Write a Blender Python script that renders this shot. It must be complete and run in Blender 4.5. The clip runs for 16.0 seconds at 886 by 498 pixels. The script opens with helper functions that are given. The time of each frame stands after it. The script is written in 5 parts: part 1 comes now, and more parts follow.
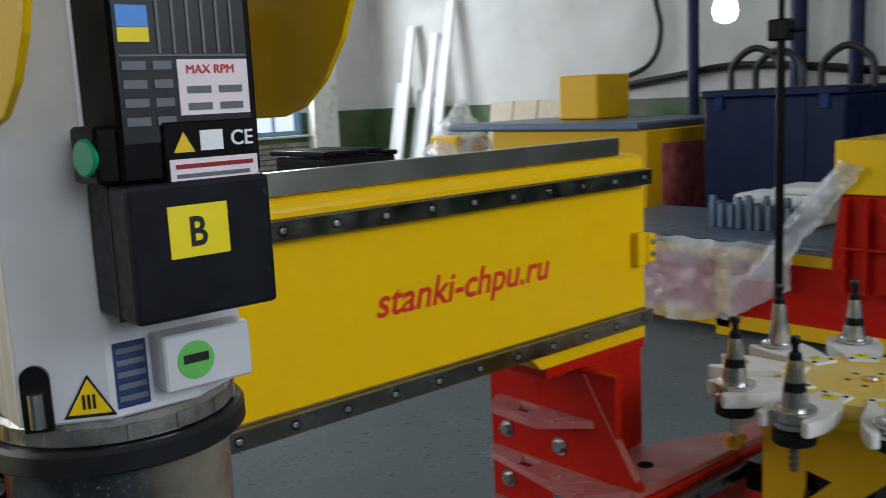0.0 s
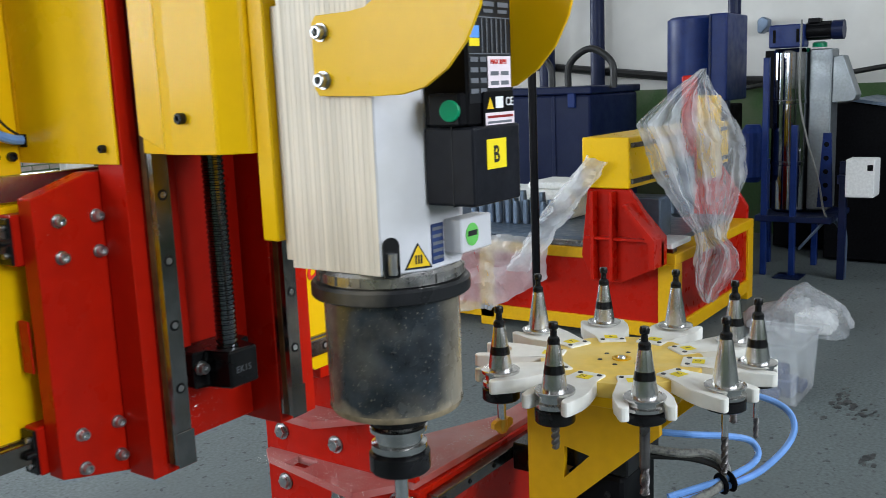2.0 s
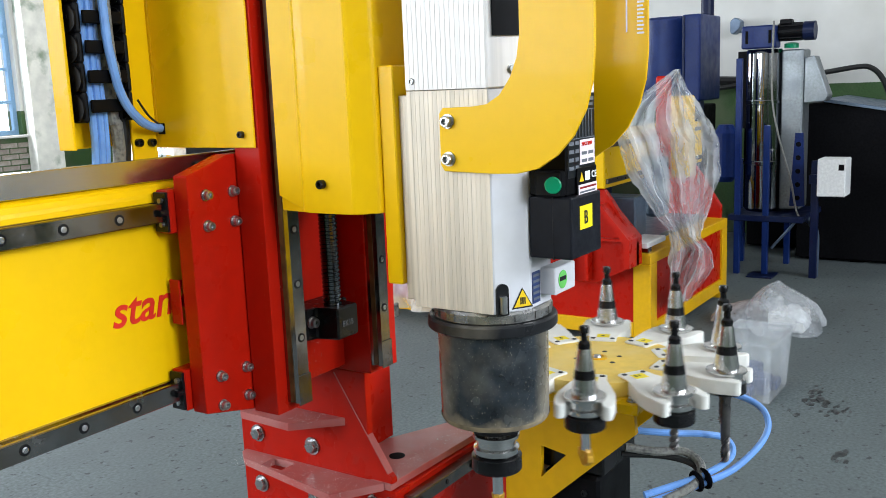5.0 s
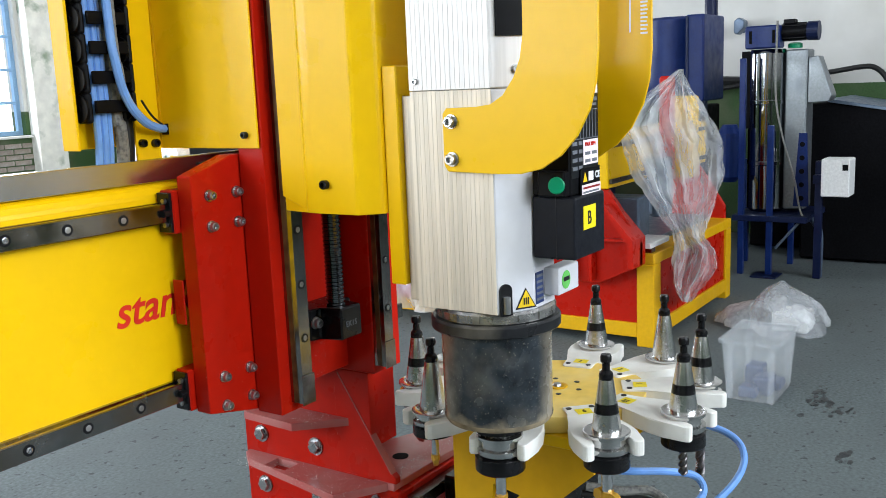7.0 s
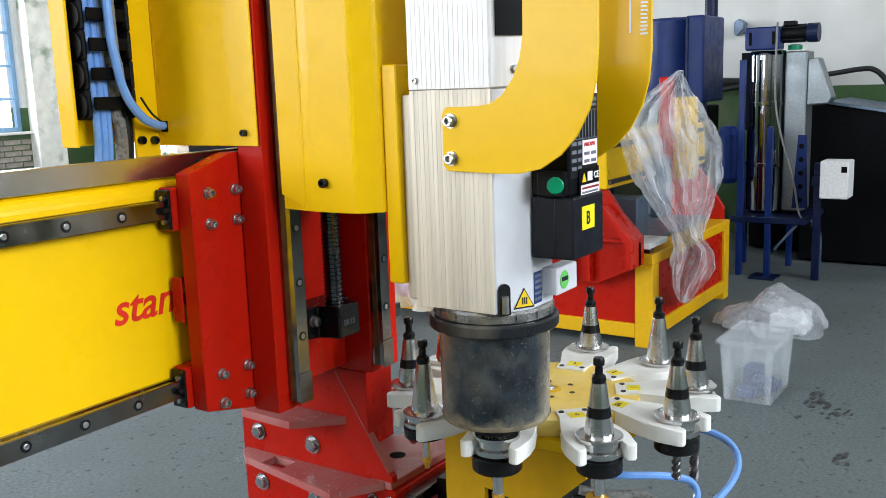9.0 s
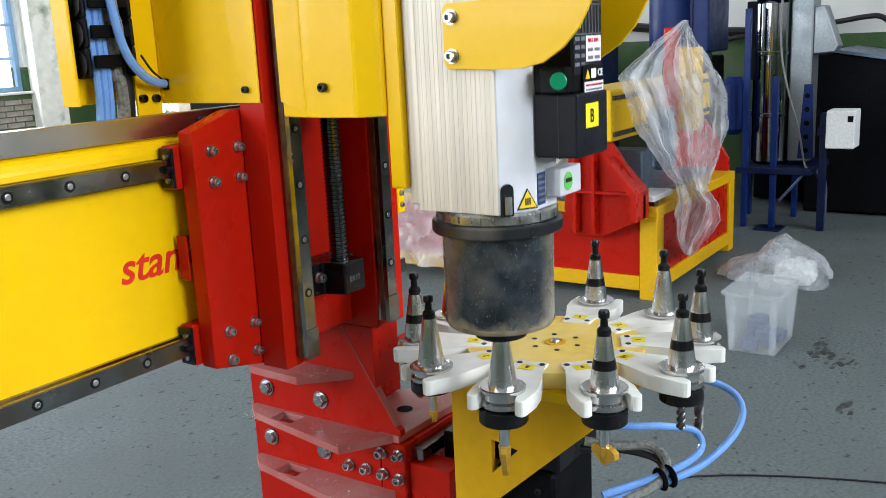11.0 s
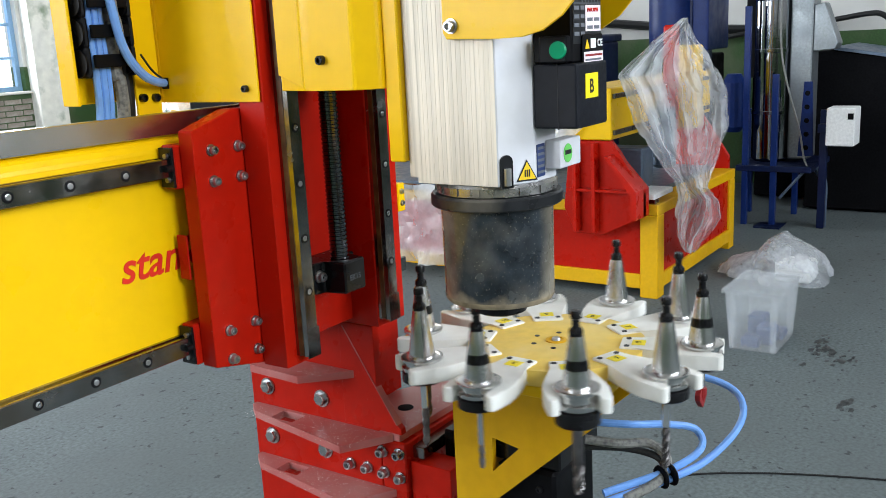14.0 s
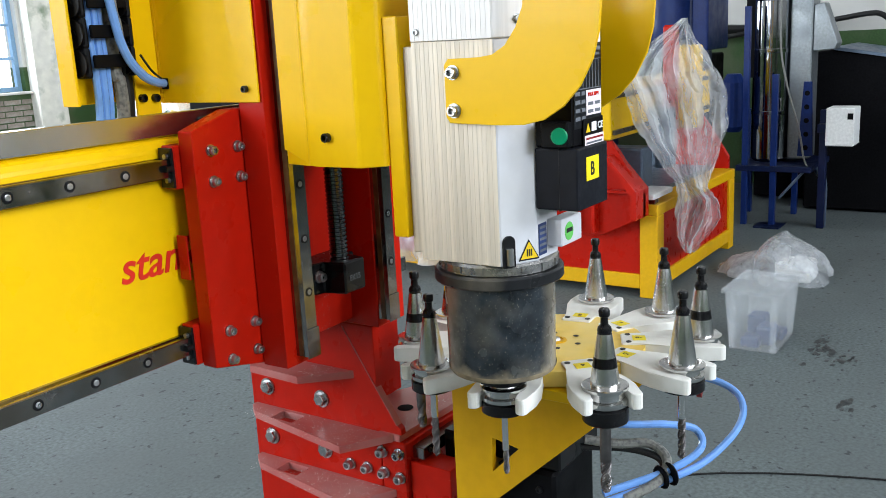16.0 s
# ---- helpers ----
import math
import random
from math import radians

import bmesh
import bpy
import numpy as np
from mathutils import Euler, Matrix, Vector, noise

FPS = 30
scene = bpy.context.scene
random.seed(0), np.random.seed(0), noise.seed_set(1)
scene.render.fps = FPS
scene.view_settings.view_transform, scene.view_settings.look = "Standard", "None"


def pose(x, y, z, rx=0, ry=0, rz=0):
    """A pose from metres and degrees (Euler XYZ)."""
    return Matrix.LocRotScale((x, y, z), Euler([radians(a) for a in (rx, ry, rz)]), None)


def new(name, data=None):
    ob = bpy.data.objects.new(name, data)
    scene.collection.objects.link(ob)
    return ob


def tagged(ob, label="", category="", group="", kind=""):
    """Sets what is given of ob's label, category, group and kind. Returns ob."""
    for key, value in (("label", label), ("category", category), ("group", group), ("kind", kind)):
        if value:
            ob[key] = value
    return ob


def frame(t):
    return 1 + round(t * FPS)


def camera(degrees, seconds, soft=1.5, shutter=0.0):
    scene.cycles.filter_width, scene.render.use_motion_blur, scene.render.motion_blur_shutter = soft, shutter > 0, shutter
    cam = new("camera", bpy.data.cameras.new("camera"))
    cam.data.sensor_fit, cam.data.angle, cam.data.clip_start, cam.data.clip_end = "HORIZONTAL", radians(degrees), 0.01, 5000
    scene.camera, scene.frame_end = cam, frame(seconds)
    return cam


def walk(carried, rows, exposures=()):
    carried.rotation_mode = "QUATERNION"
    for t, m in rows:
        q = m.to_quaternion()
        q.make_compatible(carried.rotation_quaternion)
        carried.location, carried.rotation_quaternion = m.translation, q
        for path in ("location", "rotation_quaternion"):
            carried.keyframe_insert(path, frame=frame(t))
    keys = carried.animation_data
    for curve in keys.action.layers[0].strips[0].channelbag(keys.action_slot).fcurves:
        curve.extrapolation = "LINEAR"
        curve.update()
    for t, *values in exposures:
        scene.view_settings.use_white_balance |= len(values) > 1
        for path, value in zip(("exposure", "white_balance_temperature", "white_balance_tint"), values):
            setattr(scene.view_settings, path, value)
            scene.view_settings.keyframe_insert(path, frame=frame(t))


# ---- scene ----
EYE = 1.45
cam = camera(51.33, 16.0, soft=0.75, shutter=0.4)
PATH = [
    (0.0, pose(0, 0, EYE, 80.67, 2.75, -40.75)),
    (0.5, pose(0, 0, EYE, 80.32, 2.72, -48.41)),
    (1.0, pose(0, 0, EYE, 80.11, 2.52, -52.35)),
    (1.5, pose(0, 0, EYE, 80.03, 2.46, -54.06)),
    (2.0, pose(0, 0, EYE, 79.94, 2.29, -55.16)),
    (2.5, pose(0, 0, EYE, 79.90, 2.18, -56.20)),
    (3.0, pose(0, 0, EYE, 79.90, 2.25, -56.73)),
    (3.5, pose(0, 0, EYE, 79.90, 2.24, -56.78)),
    (4.0, pose(0, 0, EYE, 79.90, 2.24, -56.76)),
    (6.5, pose(0, 0, EYE, 79.92, 2.32, -56.48)),
    (7.0, pose(0, 0, EYE, 79.93, 2.32, -56.45)),
    (7.5, pose(0, 0, EYE, 79.93, 2.32, -56.44)),
    (8.0, pose(0, 0, EYE, 79.93, 2.31, -56.43)),
    (8.5, pose(0, 0, EYE, 79.92, 2.28, -56.43)),
    (9.0, pose(0, 0, EYE, 79.88, 1.91, -56.47)),
    (9.5, pose(0, 0, EYE, 79.70, 1.88, -56.50)),
    (10.0, pose(0, 0, EYE, 77.58, 2.15, -56.36)),
    (12.5, pose(0, 0, EYE, 76.97, 2.80, -56.33)),
    (13.0, pose(0, 0, EYE, 77.01, 2.82, -56.34)),
    (13.5, pose(0, 0, EYE, 77.01, 2.82, -56.35)),
    (14.0, pose(0, 0, EYE, 77.01, 2.82, -56.35)),
    (14.5, pose(0, 0, EYE, 77.01, 2.82, -56.35)),
    (15.0, pose(0, 0, EYE, 77.01, 2.82, -56.35)),
    (15.5, pose(0, 0, EYE, 77.01, 2.82, -56.36)),
    (16.0, pose(0, 0, EYE, 77.02, 2.85, -56.37)),
]
EXPOSURES = [(0.0, -1.3), (0.5, -1.2), (1.0, -0.95), (1.5, -0.65), (2.0, -0.36), (2.5, -0.15), (3.0, -0.02), (16.0, -0.02)]
walk(cam, PATH, EXPOSURES)

# ---------------------------------------------------------------- light
world = bpy.data.worlds.new("world")
scene.world = world
world.use_nodes = True
wn = world.node_tree
sky = wn.nodes.new("ShaderNodeTexSky")
sky.sky_type, sky.sun_disc, sky.sun_elevation, sky.sun_rotation = "NISHITA", False, radians(35), radians(170)
wn.links.new(sky.outputs[0], wn.nodes["Background"].inputs[0])
wn.nodes["Background"].inputs[1].default_value = 0.12


def window_light(x, y, z, yaw, w, h, power):
    """Area lamp in one window opening; most of these openings are out of view."""
    d = bpy.data.lights.new("window_daylight", "AREA")
    d.shape, d.size, d.size_y, d.energy, d.color = "RECTANGLE", w, h, power, (0.83, 0.91, 1.0)
    new("window_daylight", d).matrix_world = pose(x, y, z, 90, 0, yaw)


# ---------------------------------------------------------------- materials
def mat(name, color, rough=0.5, metal=0.0, spots=None, spot_scale=8.0, spot_lo=0.45, spot_hi=0.7, grain=0.06, grain_scale=60.0,
        bump=0.05, bump_scale=120.0, stretch=(1, 1, 1), alpha=1.0, coat=0.0, transmission=0.0, random_tint=0.0, rough_var=0.1, spec=0.35, specks=None, dust=None, patchy=None, flanks=None):
    m = bpy.data.materials.new(name)
    m.use_nodes = True
    nt = m.node_tree
    b = nt.nodes["Principled BSDF"]
    tc = nt.nodes.new("ShaderNodeTexCoord")
    mp = nt.nodes.new("ShaderNodeMapping")
    mp.inputs["Scale"].default_value = stretch
    nt.links.new(tc.outputs["Object"], mp.inputs[0])

    def noise_tex(scale, detail=5):
        n = nt.nodes.new("ShaderNodeTexNoise")
        n.inputs["Scale"].default_value, n.inputs["Detail"].default_value = scale, detail
        nt.links.new(mp.outputs[0], n.inputs["Vector"])
        return n.outputs[0]

    def mix(a, c, fac, mode="MIX"):
        x = nt.nodes.new("ShaderNodeMix")
        x.data_type, x.blend_type = "RGBA", mode
        for sock, v in ((x.inputs[0], fac), (x.inputs[6], a), (x.inputs[7], c)):
            if hasattr(v, "links"):
                nt.links.new(v, sock)
            else:
                sock.default_value = v if not isinstance(v, tuple) else (*v[:3], 1)
        return x.outputs[2]

    def ramp(src, lo, hi, a=0.0, c=1.0):
        r = nt.nodes.new("ShaderNodeMapRange")
        for k, v in ((1, lo), (2, hi), (3, a), (4, c)):
            r.inputs[k].default_value = v
        nt.links.new(src, r.inputs[0])
        return r.outputs[0]

    col = tuple(color)
    g = noise_tex(grain_scale)
    dark, light = tuple(c * (1 - grain * 2) for c in col), tuple(min(1, c * (1 + grain)) for c in col)
    out = mix(dark, light, ramp(g, 0.3, 0.7))
    if spots:
        out = mix(out, tuple(spots), ramp(noise_tex(spot_scale, 8), spot_lo, spot_hi))
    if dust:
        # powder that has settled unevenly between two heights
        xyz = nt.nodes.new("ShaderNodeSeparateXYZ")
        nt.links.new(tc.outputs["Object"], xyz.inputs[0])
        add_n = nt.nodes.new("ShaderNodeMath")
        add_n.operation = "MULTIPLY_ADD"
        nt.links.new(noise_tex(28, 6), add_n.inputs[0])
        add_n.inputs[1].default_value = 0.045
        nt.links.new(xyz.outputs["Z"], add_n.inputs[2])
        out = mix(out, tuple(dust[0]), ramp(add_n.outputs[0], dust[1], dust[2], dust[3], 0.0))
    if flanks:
        # paler on two opposite flanks; the axis lies across the camera's view
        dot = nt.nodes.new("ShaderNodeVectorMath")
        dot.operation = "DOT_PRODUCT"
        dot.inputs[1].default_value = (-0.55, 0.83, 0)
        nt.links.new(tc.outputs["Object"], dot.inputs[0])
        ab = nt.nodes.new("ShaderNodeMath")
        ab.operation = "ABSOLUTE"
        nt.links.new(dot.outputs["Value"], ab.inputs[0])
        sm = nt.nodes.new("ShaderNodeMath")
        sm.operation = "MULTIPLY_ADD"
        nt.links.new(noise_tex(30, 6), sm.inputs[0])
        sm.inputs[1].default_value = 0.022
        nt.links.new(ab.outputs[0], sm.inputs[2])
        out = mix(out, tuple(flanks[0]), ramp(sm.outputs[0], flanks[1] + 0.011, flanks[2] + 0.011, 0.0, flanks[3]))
    if specks:
        out = mix(out, tuple(specks[0]), ramp(noise_tex(specks[1], 3), specks[2], specks[3]))
    if random_tint:
        oi = nt.nodes.new("ShaderNodeObjectInfo")
        out = mix(out, tuple(c * 0.5 for c in col), ramp(oi.outputs["Random"], 0, 1, 0, random_tint))
    nt.links.new(out, b.inputs["Base Color"])
    nt.links.new(ramp(noise_tex(spot_scale * 2.3), 0.3, 0.7, max(0.02, rough - rough_var), min(1, rough + rough_var)), b.inputs["Roughness"])
    b.inputs["Metallic"].default_value = metal
    b.inputs["Specular IOR Level"].default_value = spec
    b.inputs["Alpha"].default_value = alpha
    if patchy:
        # film's opacity varies in soft random patches
        nt.links.new(ramp(noise_tex(5, 3), 0.42, 0.70, *patchy), b.inputs["Alpha"])
    b.inputs["Coat Weight"].default_value = coat
    b.inputs["Transmission Weight"].default_value = transmission
    if bump:
        bp = nt.nodes.new("ShaderNodeBump")
        bp.inputs["Strength"].default_value, bp.inputs["Distance"].default_value = bump, 0.002
        nt.links.new(noise_tex(bump_scale), bp.inputs["Height"])
        nt.links.new(bp.outputs[0], b.inputs["Normal"])
    return m


def glow(name, color, strength):
    m = bpy.data.materials.new(name)
    m.use_nodes = True
    b = m.node_tree.nodes["Principled BSDF"]
    b.inputs["Base Color"].default_value = (*color, 1)
    b.inputs["Emission Color"].default_value, b.inputs["Emission Strength"].default_value = (*color, 1), strength
    return m


YELLOW = mat("yellow_paint", (0.82, 0.485, 0.002), 0.30, grain=0.012, bump=0.02, coat=0.05, spec=0.2, rough_var=0.04)
YELLOW_DIM = mat("yellow_paint_amber", (0.70, 0.38, 0.003), 0.42, spec=0.25, grain=0.03, spots=(0.55, 0.31, 0.02), spot_scale=5, spot_lo=0.6, spot_hi=1.0)
YELLOW_PALE = mat("pale_dusty_yellow", (0.80, 0.55, 0.10), 0.5, grain=0.05, spots=(0.78, 0.60, 0.22), spot_scale=9)
RED = mat("red_paint", (0.44, 0.010, 0.003), 0.30, grain=0.04, bump=0.03, coat=0.02, spec=0.15, rough_var=0.06, specks=((0.5, 0.3, 0.25), 420, 0.73, 0.78))
RED_DUSTY = mat("red_paint_dusty", (0.38, 0.014, 0.007), 0.40, spec=0.45, coat=0.1, spots=(0.50, 0.27, 0.25), spot_scale=9, spot_lo=0.28, spot_hi=0.8, bump=0.08)
STEEL = mat("ground_steel", (0.50, 0.49, 0.48), 0.24, 1.0, grain=0.06, grain_scale=10, bump=0.0, rough_var=0.03, spots=(0.36, 0.33, 0.30), spot_scale=6, spot_lo=0.4, spot_hi=0.9)
RAIL = mat("rail_steel", (0.27, 0.265, 0.26), 0.20, 1.0, grain=0.12, spots=(0.20, 0.17, 0.14), spot_scale=14, bump=0.05)
RAIL_DARK = mat("oiled_rail", (0.10, 0.085, 0.07), 0.3, 0.9, grain=0.2)
CHROME = mat("polished_steel", (0.72, 0.72, 0.73), 0.16, 1.0, grain=0.03, bump=0.0)
TAPER = mat("ground_taper", (0.58, 0.575, 0.57), 0.26, 1.0, grain=0.03, bump=0.0, rough_var=0.05)
FLANGE = mat("turned_steel", (0.62, 0.61, 0.60), 0.20, 1.0, grain=0.08, bump=0.0, rough_var=0.05)
TANK = mat("mirror_steel", (0.30, 0.31, 0.33), 0.09, 1.0, grain=0.04, bump=0.15, bump_scale=7, rough_var=0.04)
BOLT = mat("zinc_bolt", (0.48, 0.48, 0.48), 0.3, 1.0, grain=0.1)
BLACK = mat("black_plastic", (0.004, 0.004, 0.005), 0.42, spec=0.08, grain=0.2, bump=0.06)
BLACK_METAL = mat("black_oxide_steel", (0.007, 0.007, 0.008), 0.26, 0.0, spec=0.3, grain=0.2, bump=0.03)
CHARCOAL = mat("charcoal_plastic", (0.011, 0.012, 0.016), 0.42, spec=0.10, grain=0.15, spots=(0.12, 0.12, 0.12), spot_scale=90, spot_lo=0.72, spot_hi=0.76)
ALU = mat("ribbed_aluminium", (0.74, 0.66, 0.545), 0.5, 0.1, stretch=(60, 60, 0.8), grain=0.09, grain_scale=5, spots=(0.5, 0.45, 0.36), spot_scale=2.2, spot_lo=0.5, spot_hi=0.8)
ALU_WHITE = mat("satin_aluminium", (0.66, 0.66, 0.69), 0.42, 0.2, grain=0.03, spots=(0.6, 0.59, 0.58), spot_scale=10)
ALU_CLEAN = mat("white_aluminium", (0.76, 0.73, 0.705), 0.45, 0.1, stretch=(50, 50, 1), grain=0.05, grain_scale=5)
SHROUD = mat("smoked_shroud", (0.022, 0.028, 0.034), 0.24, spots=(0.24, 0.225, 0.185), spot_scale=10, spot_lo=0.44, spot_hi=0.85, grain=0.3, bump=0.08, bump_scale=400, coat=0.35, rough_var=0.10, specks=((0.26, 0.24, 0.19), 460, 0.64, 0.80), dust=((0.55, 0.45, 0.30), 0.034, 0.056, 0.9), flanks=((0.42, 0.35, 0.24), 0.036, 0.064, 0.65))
SHROUD_RING = mat("grey_ring", (0.018, 0.019, 0.021), 0.35, 0.3, spots=(0.25, 0.22, 0.17), spot_scale=12, spot_lo=0.5, spot_hi=0.9)
DUSTY_STEEL = mat("dusty_steel", (0.36, 0.35, 0.34), 0.28, 0.8, grain=0.3, spots=(0.42, 0.38, 0.30), spot_scale=22, spot_lo=0.5, spot_hi=0.65)
DUST_RIM = mat("dusty_rim", (0.30, 0.24, 0.15), 0.7, grain=0.25, spots=(0.05, 0.05, 0.05), spot_scale=18, spot_lo=0.45, spot_hi=0.75)
NYLON = mat("white_nylon", (0.80, 0.79, 0.74), 0.45, grain=0.02, spots=(0.7, 0.68, 0.62), spot_scale=25)
BLUE_HOSE = mat("blue_hose", (0.16, 0.34, 0.74), 0.2, grain=0.05, coat=0.5)
BLUE = mat("navy_paint", (0.004, 0.009, 0.040), 0.4, spec=0.18, grain=0.1, spots=(0.008, 0.014, 0.045), spot_scale=6)
BLUE_BRIGHT = mat("blue_paint", (0.004, 0.017, 0.10), 0.4, spec=0.2, grain=0.1, spots=(0.008, 0.025, 0.12), spot_scale=6)
GREEN_BTN = mat("green_plastic", (0.0, 0.25, 0.11), 0.35)
WHITE = mat("white_label", (0.82, 0.82, 0.84), 0.5, grain=0.02)
PINK = mat("pale_label", (0.80, 0.70, 0.74), 0.5, grain=0.02)
LABEL_DARK = mat("dark_label", (0.006, 0.007, 0.010), 0.35, grain=0.1)
LABEL_GREY = mat("grey_print", (0.13, 0.14, 0.16), 0.5)
LABEL_YELLOW = mat("yellow_label", (0.86, 0.68, 0.01), 0.45, grain=0.02)
LABEL_GREEN = mat("green_label", (0.13, 0.5, 0.1), 0.5, spots=(0.7, 0.65, 0.05), spot_scale=15)
LABEL_NAVY = mat("navy_label", (0.02, 0.04, 0.13), 0.4)
FLAG_BLUE = mat("light_blue_print", (0.1, 0.3, 0.75), 0.5)
INK = mat("black_ink", (0.01, 0.01, 0.012), 0.5)
RED_INK = mat("red_ink", (0.66, 0.02, 0.008), 0.5)
GOLD_CUT = mat("brass_coloured_cutter", (0.72, 0.40, 0.05), 0.35, 0.6)
DRILL = mat("drill_steel", (0.16, 0.15, 0.15), 0.3, 0.9, grain=0.2)
RED_CUT = mat("red_cutter", (0.3, 0.02, 0.02), 0.4, 0.3)
FLOOR_M = mat("concrete_floor", (0.118, 0.139, 0.139), 0.74, grain=0.16, grain_scale=70, spots=(0.095, 0.108, 0.108), spot_scale=1.7, spot_lo=0.42, spot_hi=0.8, bump=0.5, bump_scale=60, rough_var=0.05, spec=0.2, specks=((0.05, 0.055, 0.055), 24, 0.635, 0.70))
WALL_M = mat("whitewashed_wall", (0.62, 0.605, 0.57), 0.85, grain=0.05, grain_scale=2, spots=(0.42, 0.40, 0.35), spot_scale=0.9, spot_lo=0.5, spot_hi=0.85, bump=0.2, bump_scale=12)
GREEN_WALL = mat("green_dado", (0.045, 0.10, 0.03), 0.6, grain=0.1, spots=(0.12, 0.13, 0.08), spot_scale=2)
CEILING_M = mat("ceiling", (0.50, 0.49, 0.47), 0.9, grain=0.05, grain_scale=2)
FILM = mat("clear_film", (0.86, 0.88, 0.90), 0.14, alpha=0.30, patchy=(0.32, 0.64), grain=0.03, bump=0.25, bump_scale=9, spec=0.6)
FILM_DENSE = mat("milky_film", (0.82, 0.84, 0.87), 0.18, alpha=0.55, patchy=(0.22, 0.70), grain=0.1, bump=0.4, bump_scale=14, spec=0.6)
TUB = mat("milky_plastic", (0.75, 0.78, 0.8), 0.25, alpha=0.16, bump=0.02)
FOAM = mat("white_foam", (0.78, 0.78, 0.76), 0.8)
GREY_STEEL = mat("blue_grey_steel", (0.12, 0.16, 0.22), 0.4, 0.5)
SCREW_STEEL = mat("oiled_screw_steel", (0.20, 0.21, 0.23), 0.18, 1.0, grain=0.1, bump=0.0)
# brown reflected in the guide rails' sides, given as a colour
RAIL_BROWN = mat("brown_rail_side", (0.10, 0.055, 0.02), 0.35, grain=0.3)
DUCT = mat("dull_sheet_metal", (0.22, 0.24, 0.25), 0.42, 0.7, grain=0.1, spots=(0.2, 0.22, 0.24), spot_scale=5)
DARK = mat("dark_sheet", (0.004, 0.004, 0.005), 0.65, grain=0.3, spec=0.06)
WOOD = mat("pale_board", (0.62, 0.52, 0.38), 0.7, stretch=(1, 1, 0.1), grain=0.1)
BOARD = mat("white_board", (0.75, 0.75, 0.74), 0.5)
CABLE = mat("black_cable", (0.012, 0.012, 0.012), 0.45)
GREY_CABLE = mat("grey_sleeve", (0.22, 0.22, 0.2), 0.5, spots=(0.08, 0.08, 0.08), spot_scale=200)
OIL = mat("oil_stain", (0.035, 0.038, 0.038), 0.45, grain=0.3, grain_scale=40)
BULB = glow("bulb_glow", (1.0, 0.97, 0.9), 25)
SKY_GLOW = glow("daylight_backdrop", (0.75, 0.87, 1.0), 2.2)
BLUE_FRAME = mat("light_blue_frame", (0.25, 0.42, 0.62), 0.5)
FLAKY = mat("flaking_whitewash", (0.72, 0.70, 0.63), 0.85, grain=0.1, grain_scale=6, spots=(0.20, 0.25, 0.17), spot_scale=3.2, spot_lo=0.55, spot_hi=0.7, bump=0.3, bump_scale=10)
BRICK_M = mat("painted_brick", (0.32, 0.27, 0.23), 0.85, random_tint=0.5, spots=(0.45, 0.42, 0.38), spot_scale=8)
TRIANGLE = mat("warning_yellow", (0.85, 0.55, 0.01), 0.45)

# ---------------------------------------------------------------- building helpers
ORIGIN = {}


def thing(name, origin, label, category, group="", kind=""):
    e = new(name)
    e.empty_display_size = 0.05
    e.location = origin
    ORIGIN[e] = Vector(origin)
    return tagged(e, label, category, group, kind)


def part(name, bm, material, parent=None, label="", smooth=False):
    """Links a mesh, given in the place's coordinates, under a thing or one of its parts."""
    root = parent
    while root is not None and root not in ORIGIN:
        root = root.parent
    if root is not None:
        bmesh.ops.translate(bm, vec=-ORIGIN[root], verts=bm.verts)
    me = bpy.data.meshes.new(name)
    bmesh.ops.recalc_face_normals(bm, faces=bm.faces)
    if smooth:
        for f in bm.faces:
            f.smooth = True
        for e in bm.edges:
            if len(e.link_faces) == 2 and e.calc_face_angle(0) > 0.45:
                e.smooth = False
    bm.to_mesh(me)
    bm.free()
    me.materials.append(material)
    ob = new(name, me)
    if parent is not None:
        ob.parent = parent
    if label:
        ob["label"] = label
    return ob


def solo(name, bm, material, label, category, group="", kind="", smooth=False):
    return tagged(part(name, bm, material, None, "", smooth), label, category, group, kind)


def bevel(bm, w, seg=1):
    if w:
        bmesh.ops.bevel(bm, geom=bm.edges[:], offset=w, segments=seg, profile=0.5, affect="EDGES", clamp_overlap=True)


def add(bm, src):
    """Adds the mesh src to bm."""
    me = bpy.data.meshes.new("tmp")
    src.to_mesh(me)
    src.free()
    bm.from_mesh(me)
    bpy.data.meshes.remove(me)
    return bm


def box(x0, x1, y0, y1, z0, z1, b=0.0, seg=1):
    bm = bmesh.new()
    bmesh.ops.create_cube(bm, size=1)
    bmesh.ops.transform(bm, matrix=Matrix.Translation(((x0 + x1) / 2, (y0 + y1) / 2, (z0 + z1) / 2)) @ Matrix.Diagonal((abs(x1 - x0), abs(y1 - y0), abs(z1 - z0), 1)), verts=bm.verts)
    bevel(bm, b, seg)
    return bm


def prism(points, axis, lo, hi, b=0.0, seg=1):
    """A polygon swept along an axis. Points: (y, z) for x, (x, z) for y, (x, y) for z."""
    bm = bmesh.new()
    order = {"x": lambda p, h: (h, p[0], p[1]), "y": lambda p, h: (p[0], h, p[1]), "z": lambda p, h: (p[0], p[1], h)}[axis]
    low, top = [bm.verts.new(order(p, lo)) for p in points], [bm.verts.new(order(p, hi)) for p in points]
    n = len(points)
    bm.faces.new(low[::-1])
    bm.faces.new(top)
    for i in range(n):
        bm.faces.new((low[i], low[(i + 1) % n], top[(i + 1) % n], top[i]))
    bevel(bm, b, seg)
    return bm


